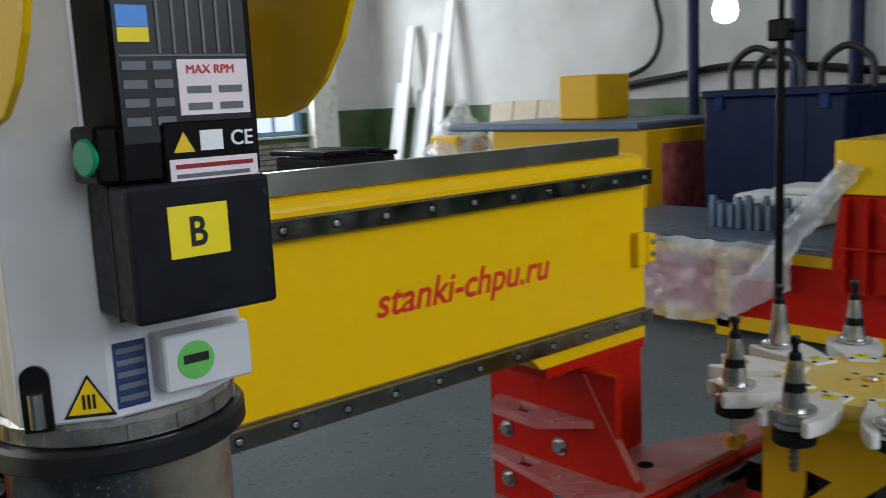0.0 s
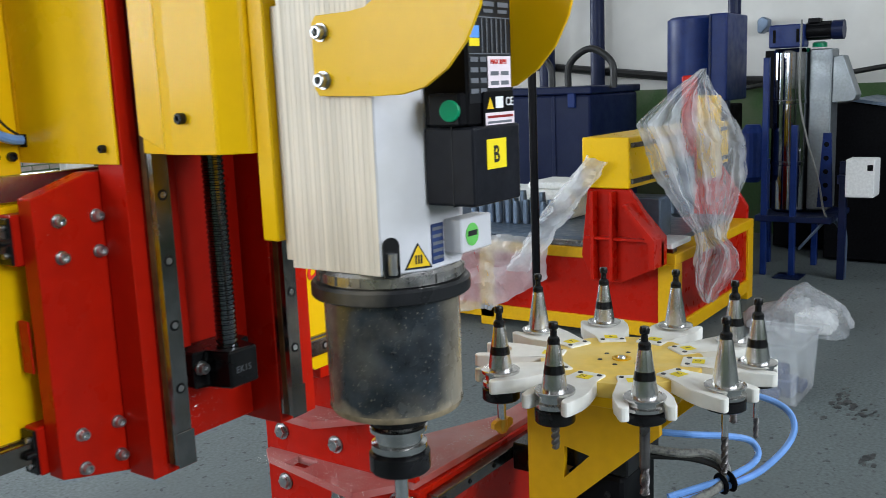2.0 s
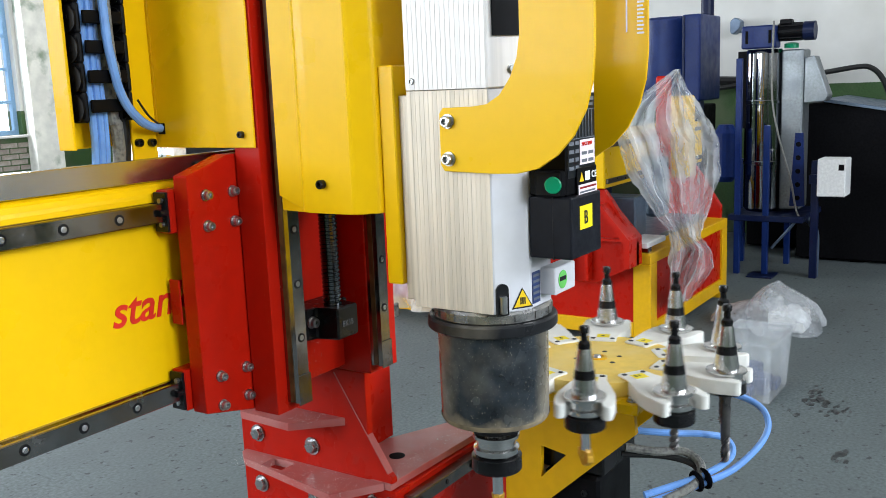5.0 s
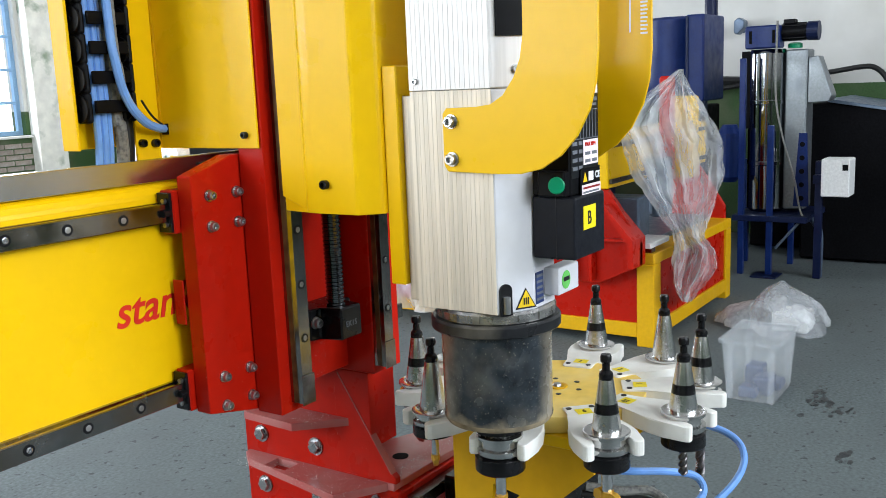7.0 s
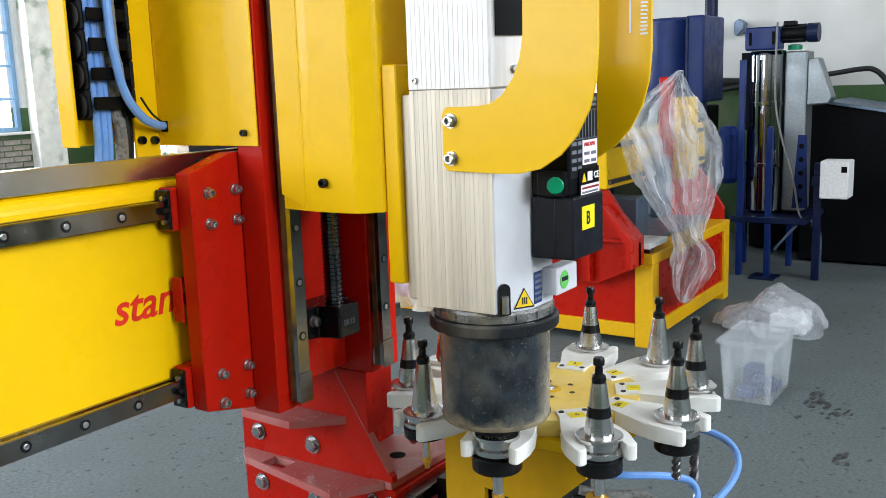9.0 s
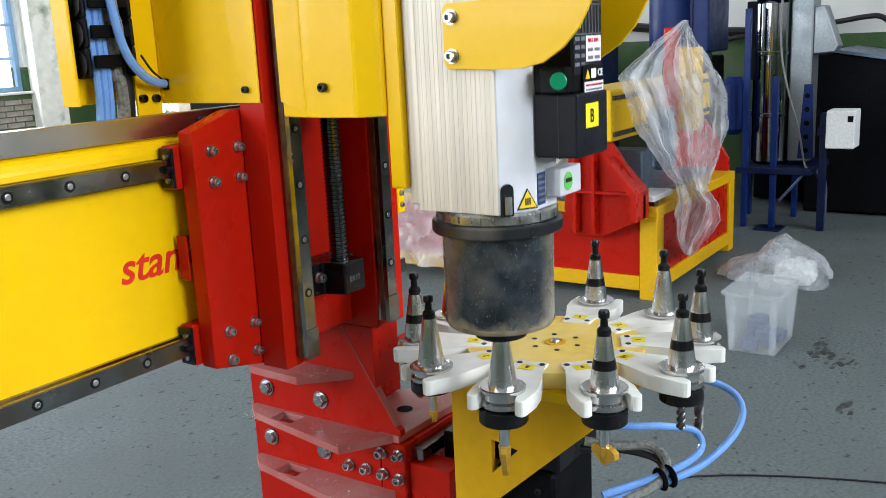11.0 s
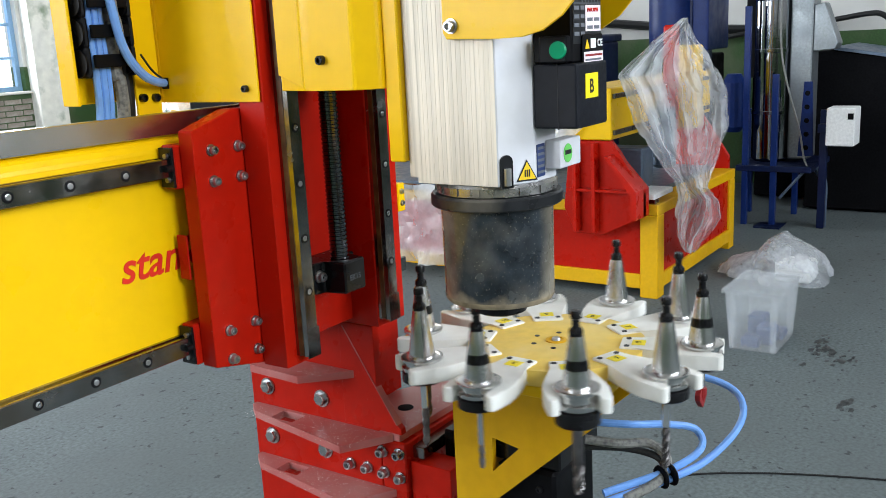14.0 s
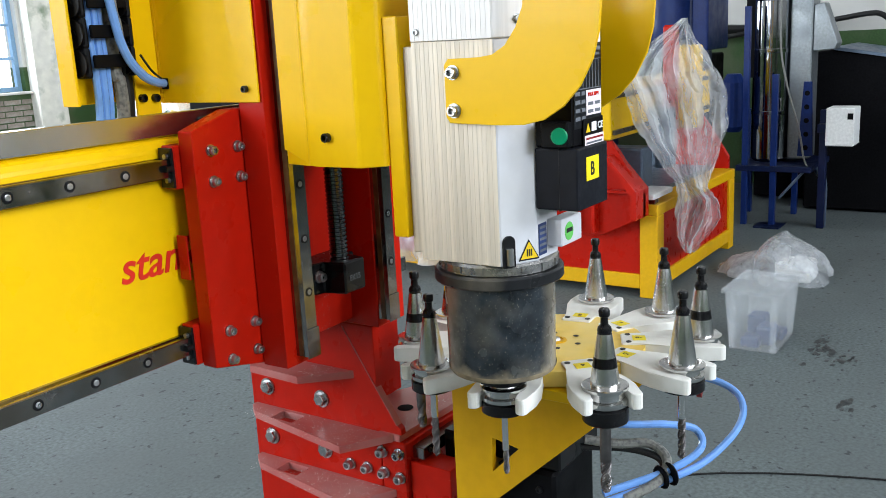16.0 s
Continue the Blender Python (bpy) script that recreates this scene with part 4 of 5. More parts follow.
    for p in ((0.897, 0.326, -0.478), (0.888, 0.333, -0.4795)):
        part("cable_tie", lathe_at((p[0], p[1], up(p[2])), (0.8, -0.5, 0.1), [(0.0125, -0.0015), (0.0135, 0), (0.0125, 0.0015)], 16), BLACK, e)
    # turning disc with forks
    d = part("disc", disc_mesh(), YELLOW_PALE, e, "yellow notched carousel disc")
    part("hub_cap", lathe([(0.0125, up(-0.3534)), (0.0125, up(-0.3522)), (0.0085, up(-0.3519)), (0.0085, up(-0.3528)), (0.0001, up(-0.3528))], CX, CY, 24), YELLOW_DIM, d)
    part("hub_screw", lathe([(0.0055, up(-0.3527)), (0.0045, up(-0.3500)), (0.0001, up(-0.3498))], CX, CY, 12), BOLT, d)
    for k in range(6):
        a = math.radians(30 + 60 * k)
        part("tapped_hole", lathe([(0.0032, up(-0.3534)), (0.0032, up(-0.3530))], CX + 0.028 * math.cos(a), CY + 0.028 * math.sin(a), 10), INK, d)
    first = fork_mesh()
    for k in range(10):
        ob = first if k == 0 else new("fork", first.data)
        ob.parent = d
        ob.matrix_basis = Matrix.Rotation(radians(SLOT0 - 36 * k), 4, "Z")
        # screws and number plate sit on the fork's foot
        a = radians(SLOT0 - 36 * k)
        c, s = math.cos(a), math.sin(a)

        def on(r, w):
            return (CX + r * c - w * s, CY + r * s + w * c)
        for w in (-0.013, 0.013):
            part("fork_screw", lathe([(0.0032, up(-0.3512)), (0.0032, up(-0.3505)), (0.0015, up(-0.3505))], *on(0.083, w), 10), INK, d)
        bm = prism([on(0.088, -0.0085), on(0.103, -0.0085), on(0.103, 0.0085), on(0.088, 0.0085)], "z", up(-0.3511), up(-0.3507))
        part("number_plate", bm, LABEL_YELLOW, d)
        rot = Vector((c, s, 0))
        side = Vector((-s, c, 0))
        p = on(0.0915, 0.003)
        letters("lettering", str((13 - k) if k > 2 else 3 - k), 0.010, (p[0], p[1], up(-0.3505)), -side, rot, INK, d, 0.0, 0, 0.0001)
    return e, d


def holed_x(outline, hole, xa, xb):
    bm = bmesh.new()
    o = [bm.verts.new((xa, *p)) for p in outline]
    q = [bm.verts.new((xa, *p)) for p in hole]
    edges = [bm.edges.new((o[i], o[(i + 1) % len(o)])) for i in range(len(o))] + [bm.edges.new((q[i], q[(i + 1) % len(q)])) for i in range(len(q))]
    bmesh.ops.triangle_fill(bm, use_beauty=True, edges=edges)
    r = bmesh.ops.extrude_face_region(bm, geom=bm.faces[:])
    bmesh.ops.translate(bm, vec=(xb - xa, 0, 0), verts=[v for v in r["geom"] if isinstance(v, bmesh.types.BMVert)])
    return bm


def disc_mesh():
    pts = []
    for k in range(10):
        a = SLOT0 - 36 * k
        for da, r in ((14, 0.1035), (6, 0.1035), (-6, 0.1035), (-14, 0.1035)):
            t = radians(a + da)
            pts.append((CX + r * math.cos(t), CY + r * math.sin(t)))
    return prism(pts[::-1], "z", up(-0.3712), up(-0.3535), 0.001)


def fork_mesh():
    """A nylon tool fork that points along +x from the disc's axis."""
    half = [(0.075, 0.0), (0.075, 0.0175), (0.078, 0.0185), (0.098, 0.0185), (0.122, 0.0265), (0.142, 0.0325), (0.160, 0.0335), (0.184, 0.0320), (0.1885, 0.0295), (0.1885, 0.0245), (0.186, 0.0205), (0.178, 0.0195), (0.170, 0.0192)]
    inner = [(0.1644 + 0.0195 * math.cos(radians(t)), 0.0195 * math.sin(radians(t))) for t in (80, 100, 120, 140, 160)]
    inner.append((0.1449, 0.0))
    up_side = half[1:] + inner
    pts = up_side + [(x, -y) for x, y in up_side[::-1][1:]]
    bm = prism(pts, "z", up(-0.3680), up(-0.3512), 0.0012)
    bmesh.ops.translate(bm, vec=(CX, CY, 0), verts=bm.verts)
    # to the disc's own axis, so that it can be turned
    o = Vector((CX, CY, up(-0.62)))
    bmesh.ops.translate(bm, vec=-o, verts=bm.verts)
    me = bpy.data.meshes.new("fork")
    bmesh.ops.recalc_face_normals(bm, faces=bm.faces)
    bm.to_mesh(me)
    bm.free()
    me.materials.append(NYLON)
    return new("fork", me)


TOOL_LOOKS = {0: "mill", 1: "drill", 2: "bar", 3: "short", 4: "disc", 5: "arrow", 6: "ball", 7: "red", 8: "drill", 9: "bar"}
TOOL_WORDS = {"arrow": "steel tool holder with a gold-coloured ogee cutter", "ball": "steel tool holder with a gold-coloured round cutter", "red": "steel tool holder with a red profile cutter",
              "drill": "steel tool holder with a long twist drill", "short": "steel tool holder with a short end mill", "mill": "steel tool holder with a thin end mill", "bar": "steel tool holder with a thick long mill", "disc": "steel tool holder with a wide gold-coloured cutter"}


def tool_holder(kind, banded, x, y, squeeze, wide):
    def low(z):
        return up(-0.346 + (z + 0.346) * squeeze)
    nb = low(-0.3905) - 0.0001
    e = thing("tool_holder", (x, y, up(-0.389)), TOOL_WORDS[kind] + (", dark banded taper" if banded else ""), "tool holder", "tool holders on the carousel")
    part("pull_stud", lathe([(0.0068, up(-0.2925)), (0.0074, up(-0.2900)), (0.0066, up(-0.2862)), (0.0040, up(-0.2838)), (0.0038, up(-0.2765)), (0.0055, up(-0.2748)), (0.0057, up(-0.2700)), (0.0048, up(-0.2675)), (0.0022, up(-0.2671))], x, y, 24), BLACK_METAL, e, "black pull stud", True)
    t = part("taper", lathe([(0.0150, up(-0.3460)), (0.0150, up(-0.3440)), (0.0074, up(-0.2928))], x, y, 36), TAPER, e, "ground steel taper", True)
    if banded:
        part("band", lathe([(0.01255, up(-0.3270)), (0.01105, up(-0.3168))], x, y, 36, False), BLACK_METAL, t)
    part("flange", lathe([(0.0205, low(-0.3700)), (0.0228, low(-0.3685)), (0.0232, low(-0.3670)), (0.0232, low(-0.3625)), (0.0195, low(-0.3605)), (0.0195, low(-0.3560)), (0.0195, low(-0.3518)), (0.0236, low(-0.3506)), (0.0238, low(-0.3498)), (0.0238, low(-0.3468)), (0.0226, low(-0.3460)), (0.0150, low(-0.3459))], x, y, 40), FLANGE, e, "grooved steel flange", True)
    nut = lathe([(0.0185 * wide, low(-0.3905)), (0.0215 * wide, low(-0.3895)), (0.0225 * wide, low(-0.3880)), (0.0225 * wide, low(-0.3725)), (0.0205, low(-0.3702))], x, y, 40)
    part("collet_nut", nut, BLACK_METAL, e, "black collet nut", True)
    if kind == "drill":
        part("shank", lathe([(0.0042, up(-0.408)), (0.0042, nb)], x, y, 16), CHROME, e)
        part("drill_bit", twist(x, y, up(-0.456), up(-0.4081), 0.0046), DRILL, e, "dark twist drill")
    elif kind == "mill":
        part("shank", lathe([(0.0034, up(-0.418)), (0.0034, nb)], x, y, 16), CHROME, e)
        part("end_mill", twist(x, y, up(-0.446), up(-0.4181), 0.0034, 1.2), DRILL, e, "thin end mill")
    elif kind == "bar":
        part("shank", lathe([(0.0058, up(-0.430)), (0.0058, nb)], x, y, 20), DRILL, e)
        part("end_mill", twist(x, y, up(-0.465), up(-0.4301), 0.0058, 1.0), DRILL, e, "thick end mill")
    elif kind == "arrow":
        part("shank", lathe([(0.0056, up(-0.4120)), (0.0056, nb)], x, y, 20), CHROME, e)
        c = add(bladed(x, y, [(0.0085, up(-0.4121)), (0.0105, up(-0.418)), (0.0088, up(-0.428)), (0.0060, up(-0.438)), (0.0010, up(-0.446))], 0.006, 20), lathe([(0.003, up(-0.44)), (0.0058, up(-0.425)), (0.0068, up(-0.4122))], x, y, 16))
        part("cutter", c, GOLD_CUT, e, "gold-coloured ogee cutter")
    elif kind == "disc":
        part("shank", lathe([(0.0056, up(-0.4110)), (0.0056, nb)], x, y, 20), CHROME, e)
        c = add(bladed(x, y, [(0.011, up(-0.4111)), (0.0160, up(-0.414)), (0.0165, up(-0.421)), (0.008, up(-0.425)), (0.004, up(-0.430))], 0.007, 70), lathe([(0.004, up(-0.428)), (0.007, up(-0.42)), (0.007, up(-0.4112))], x, y, 16))
        part("cutter", c, GOLD_CUT, e, "wide gold-coloured cutter")
    elif kind == "ball":
        part("shank", lathe([(0.0042, up(-0.399)), (0.0042, nb)], x, y, 16), CHROME, e)
        c = add(bladed(x, y, [(0.006, up(-0.3991)), (0.0085, up(-0.403)), (0.0065, up(-0.409)), (0.001, up(-0.413))], 0.005, 40), lathe([(0.002, up(-0.411)), (0.005, up(-0.405)), (0.005, up(-0.3992))], x, y, 14))
        part("cutter", c, GOLD_CUT, e, "small gold-coloured cutter")
    elif kind == "red":
        part("shank", lathe([(0.0042, up(-0.400)), (0.0042, nb)], x, y, 16), CHROME, e)
        c = add(bladed(x, y, [(0.006, up(-0.4001)), (0.0125, up(-0.406)), (0.0115, up(-0.413)), (0.001, up(-0.424))], 0.006, 10), lathe([(0.002, up(-0.42)), (0.006, up(-0.41)), (0.006, up(-0.4002))], x, y, 14))
        part("cutter", c, RED_CUT, e, "dark red cutter")
    else:
        part("cutter", twist(x, y, up(-0.420), nb, 0.0052), DRILL, e, "short dark end mill")
    return e


def twist(x, y, z0, z1, r, turns=2.2):
    """A twist drill: a waisted section that turns as it rises."""
    bm = bmesh.new()
    n, seg = 22, 12
    rings = []
    for i in range(n + 1):
        f = i / n
        rr = r * min(1.0, 0.12 + f * 12)
        a0 = 2 * math.pi * turns * f
        ring = []
        for k in range(seg):
            a = 2 * math.pi * k / seg
            q = rr * (0.55 + 0.45 * abs(math.cos(a)) ** 0.6)
            ring.append(bm.verts.new((x + q * math.cos(a + a0), y + q * math.sin(a + a0), z0 + (z1 - z0) * f)))
        rings.append(ring)
    for a, c in zip(rings, rings[1:]):
        for k in range(seg):
            bm.faces.new((a[k], a[(k + 1) % seg], c[(k + 1) % seg], c[k]))
    bm.faces.new(rings[0][::-1])
    bm.faces.new(rings[-1])
    return bm


def bladed(x, y, half, thick, turn):
    """A two-winged cutter of the given half outline."""
    pts = [(r, z) for r, z in half] + [(-r, z) for r, z in half[::-1]]
    bm = prism(pts, "y", -thick / 2, thick / 2, 0.0003)
    bmesh.ops.transform(bm, matrix=Matrix.Translation((x, y, 0)) @ Matrix.Rotation(radians(turn), 4, "Z"), verts=bm.verts)
    return bm


# ---------------------------------------------------------------- the rest of the hall
def far_machine():
    """A second, wrapped router on a red and yellow bed."""
    e = thing("wrapped_machine", (5.2, 2.9, 0), "red and yellow router on a bed, partly wrapped in clear film", "machine")
    X0, X1, Y0, Y1, T = 4.62, 6.0, 1.76, 4.4, 0.52
    for x0, x1, y0, y1 in ((X0, X0 + 0.1, Y0, Y0 + 0.1), (X1 - 0.1, X1, Y0, Y0 + 0.1), (X0, X0 + 0.1, Y1 - 1.5, Y1 - 1.4), (X0, X0 + 0.1, Y1 - 0.1, Y1), (X1 - 0.1, X1, Y1 - 0.1, Y1)):
        part("leg", box(x0, x1, y0, y1, 0, T - 0.0605, 0.004), YELLOW_DIM, e)
    part("front_panel", box(X0 + 0.015, X0 + 0.03, Y0 + 0.1, Y1 - 0.1, 0.13, T - 0.06, 0.002), RED, e)
    part("end_panel", box(X0 + 0.1, X1 - 0.1, Y0 + 0.015, Y0 + 0.03, 0.13, T - 0.06, 0.002), RED, e)
    part("lower_rail", box(X0 + 0.1, X1 - 0.1, Y0, Y0 + 0.08, 0.05, 0.13, 0.003), YELLOW_DIM, e)
    part("lower_rail", box(X0, X0 + 0.08, Y0 + 0.1, Y1 - 0.1, 0.05, 0.13, 0.003), YELLOW_DIM, e)
    part("bed_frame", box(X0, X1, Y0, Y1, T - 0.06, T, 0.004), YELLOW_DIM, e)
    part("table", box(X0 + 0.16, X1 - 0.1, Y0 + 0.12, Y1 - 0.1, T, T + 0.03, 0.003), GREY_STEEL, e)
    part("guide_rail", box(X0 + 0.02, X0 + 0.07, Y0 + 0.02, Y1, T, T + 0.03, 0.002), RAIL, e)
    # gantry leg and beam
    leg = [(1.80, 0.47), (2.03, 0.36), (2.20, 0.36), (2.26, 0.5), (2.22, 0.87), (1.98, 0.87), (1.93, 0.80), (1.80, 0.60)]
    part("gantry_leg", prism(leg, "x", X0 - 0.10, X0 - 0.06, 0.004), RED, e)
    for y, z0, z1 in ((2.05, 0.38, 0.86), (2.16, 0.38, 0.86)):
        part("rib", box(X0 - 0.16, X0 - 0.1005, y, y + 0.02, z0, z1, 0.003), RED, e)
    part("rib", box(X0 - 0.15, X0 - 0.1005, 1.83, 2.22, 0.60, 0.615, 0.002), RED, e)
    part("side_cheek", prism([(1.80, 0.47), (1.80, 0.62), (1.96, 0.80), (1.98, 0.80), (1.83, 0.60), (1.83, 0.47)], "x", X0 - 0.2, X0 - 0.02, 0.003), RED, e)
    part("gantry_leg", prism(leg, "x", X1 - 0.02, X1 + 0.02, 0.004), RED, e)
    part("gantry_beam", box(X0 - 0.12, X1 + 0.12, 1.97, 2.24, 0.875, 1.145, 0.006), YELLOW, e)
    part("beam_rail", box(X0 - 0.1, X1 + 0.1, 1.955, 1.9695, 1.09, 1.115, 0.002), RAIL_DARK, e)
    part("beam_rail", box(X0 - 0.1, X1 + 0.1, 1.955, 1.9695, 0.90, 0.925, 0.002), RAIL_DARK, e)
    part("carriage", box(5.14, 5.22, 1.86, 1.93, 0.82, 1.45, 0.01), RED, e)
    part("carriage_cover", box(5.34, 5.46, 1.80, 1.95, 0.85, 1.33, 0.01), YELLOW, e)
    part("spindle", lathe([(0.05, 0.66), (0.07, 0.68), (0.07, 1.0)], 5.05, 1.89, 20), GREY_STEEL, e)
    part("tool_block", box(X0 + 0.14, X0 + 0.3, 1.9, 2.15, T + 0.03, 0.80, 0.01), GREY_STEEL, e)
    part("white_block", box(X0 - 0.02, X0 + 0.26, 1.77, 1.93, T + 0.0305, T + 0.06, 0.004), BOARD, e)
    return e


def sheet(fn, nu, nv, amp, scale, seed, thick=0.002):
    """Crumpled film: fn(u, v) gives the place of its smooth form."""
    bm = bmesh.new()
    g = []
    for i in range(nu + 1):
        row = []
        for j in range(nv + 1):
            p = Vector(fn(i / nu, j / nv))
            q = p * scale + Vector((seed, seed * 2, 0))
            d = Vector((noise.noise(q), noise.noise(q + Vector((7, 0, 0))), noise.noise(q + Vector((0, 9, 0))) * 0.5))
            d += 0.5 * Vector((noise.noise(q * 2.7), noise.noise(q * 2.7 + Vector((3, 0, 0))), 0))
            d += 0.35 * Vector((abs(noise.noise(q * 1.6 + Vector((5, 5, 5)))), -abs(noise.noise(q * 1.9)), 0))
            row.append(bm.verts.new(p + amp * d))
        g.append(row)
    for i in range(nu):
        for j in range(nv):
            bm.faces.new((g[i][j], g[i + 1][j], g[i + 1][j + 1], g[i][j + 1]))
    bmesh.ops.solidify(bm, geom=bm.faces[:], thickness=thick)
    return bm


def film_wrap():
    edges = [(0.03, 1.585, 1.575), (-0.06, 1.71, 1.53), (-0.16, 1.85, 1.46), (-0.24, 1.935, 1.40), (-0.33, 1.90, 1.357), (-0.47, 1.84, 1.36), (-0.60, 1.77, 1.39), (-0.72, 1.68, 1.44), (-0.80, 1.61, 1.45), (-0.86, 1.60, 1.385), (-0.95, 1.62, 1.38), (-1.06, 1.615, 1.46), (-1.14, 1.56, 1.53)]

    def tent(u, v):
        # from its peak over the far gantry down to the tattered hem
        k = v * (len(edges) - 1)
        i = min(int(k), len(edges) - 2)
        f = k - i
        z, a, b = [edges[i][n] * (1 - f) + edges[i + 1][n] * f for n in range(3)]
        r = (a + (b - a) * u) / 4.5
        y = 1.68 + 0.22 * min(1, max(0, (r - 0.36) / 0.07)) - 0.05 * math.sin(math.pi * u)
        y += 0.035 * math.sin(u * 15 + 2.5 * v) * (0.3 + v) + 0.02 * math.sin(u * 33 - 4 * v)
        return Vector((y / r, y, EYE + z * y / r / 4.5))
    e = thing("film_cover", (4.7, 1.8, 0.5), "crumpled clear plastic film draped over the machine", "plastic film")
    part("drape", sheet(tent, 72, 54, 0.020, 7, 3), FILM, e, smooth=True)

    def tail(u, v):
        return Vector((4.44 - 0.02 * v + 0.03 * math.sin(u * 8), 2.06 + 0.50 * v + 0.16 * u, 1.02 - 0.64 * v + 0.03 * u))
    part("hanging_tail", sheet(tail, 14, 34, 0.035, 9, 8), FILM, e, "twisted strip of film hanging to the bed", True)

    def apron(u, v):
        return Vector((4.56 + 0.04 * math.sin(u * 17) * v, 2.50 + 1.1 * u, 0.57 - (0.22 + 0.28 * math.sin(min(1, u * 1.6) * 1.57)) * v))
    part("apron", sheet(apron, 44, 20, 0.04, 7, 5), FILM, e, "film hanging over the bed's edge", True)


def bed_clutter():
    g = "collets on the machine bed"
    random.seed(4)
    for k in range(18):
        x, y = 5.12 + 0.09 * (k % 2) + random.uniform(-0.01, 0.01), 2.82 + 0.066 * (k // 2)
        hgt = random.uniform(0.14, 0.21)
        ob = solo("steel_sleeve", lathe([(0.022, 0.55), (0.025, 0.555), (0.025, 0.55 + hgt * 0.7), (0.02, 0.55 + hgt), (0.012, 0.55 + hgt)], x, y, 12), GREY_STEEL, "blue-grey steel sleeve standing on the bed", "machine part", g, smooth=True)
    solo("foam_block", box(5.35, 5.7, 2.75, 3.35, 0.55, 0.74, 0.03, 2), FOAM, "white foam packing block on the bed", "packing foam")
    solo("foam_sheet", box(5.4, 5.75, 2.7, 3.1, 0.741, 0.79, 0.02, 2), FOAM, "white foam packing sheet on the bed", "packing foam")


def blue_box():
    e = thing("vacuum_pump_cabinet", (7.0, 3.7, 0), "navy blue steel cabinet with black hoses on its top", "cabinet")
    X0, X1, Y0, Y1, ZT = 6.5, 7.4, 3.16, 4.33, 1.40
    part("body", box(X0, X1, Y0, Y1, 0.08, ZT - 0.06, 0.02, 2), BLUE, e)
    part("lid", box(X0 - 0.02, X1 + 0.02, Y0 - 0.02, Y1 + 0.02, ZT - 0.0595, ZT, 0.012, 2), BLUE, e)
    for y in (Y0 + 0.15, Y1 - 0.15):
        part("foot", box(X0 + 0.05, X0 + 0.15, y - 0.05, y + 0.05, 0, 0.0795), BLACK, e)
        part("latch", box(X0 - 0.03, X0 - 0.0005, y - 0.03, y + 0.03, ZT - 0.16, ZT - 0.05, 0.004), BLUE_BRIGHT, e)
    part("front_rib", box(X0 - 0.012, X0 - 0.0005, Y0 + 0.3, Y0 + 0.33, 0.1, ZT - 0.07, 0.003), BLUE, e)
    for y, r in ((4.05, 0.22), (3.85, 0.20), (3.3, 0.2)):
        part("hose", tube([(6.8, y + r, ZT - 0.02), (6.8, y + r * 0.9, ZT + r * 0.9), (6.8, y, ZT + r * 1.45), (6.8, y - r * 0.9, ZT + r * 0.9), (6.8, y - r, ZT - 0.02)], 0.028), CABLE, e, "thick black hose")
    return e


def blue_cabinet():
    e = thing("dust_collector", (7.4, 2.55, 0), "blue sheet steel dust collector housing", "dust collector")
    part("housing", box(7.0, 7.5, 2.275, 2.42, 1.25, 1.90, 0.015, 3), BLUE_BRIGHT, e)
    part("drum", lathe([(0.22, 1.22), (0.24, 1.25), (0.24, 1.88), (0.21, 1.90)], 7.30, 2.60, 36), BLUE_BRIGHT, e, smooth=True)
    part("door_strip", box(6.985, 6.9995, 2.395, 2.412, 1.27, 1.89, 0.003), BLUE, e)
    part("leg", box(7.05, 7.11, 2.28, 2.34, 0, 1.2495), BLUE, e)
    part("leg", box(7.05, 7.11, 2.55, 2.61, 0, 1.24), BLUE, e)
    part("under_casing", box(7.12, 7.45, 2.29, 2.60, 0.75, 1.2195, 0.01), DARK, e)
    part("hopper", lathe([(0.08, 0.35), (0.17, 0.7495)], 7.3, 2.38, 20), DARK, e)
    part("pipe", lathe([(0.05, 1.9005), (0.05, 3.2)], 7.4, 2.35, 16), BLUE, e)
    return e


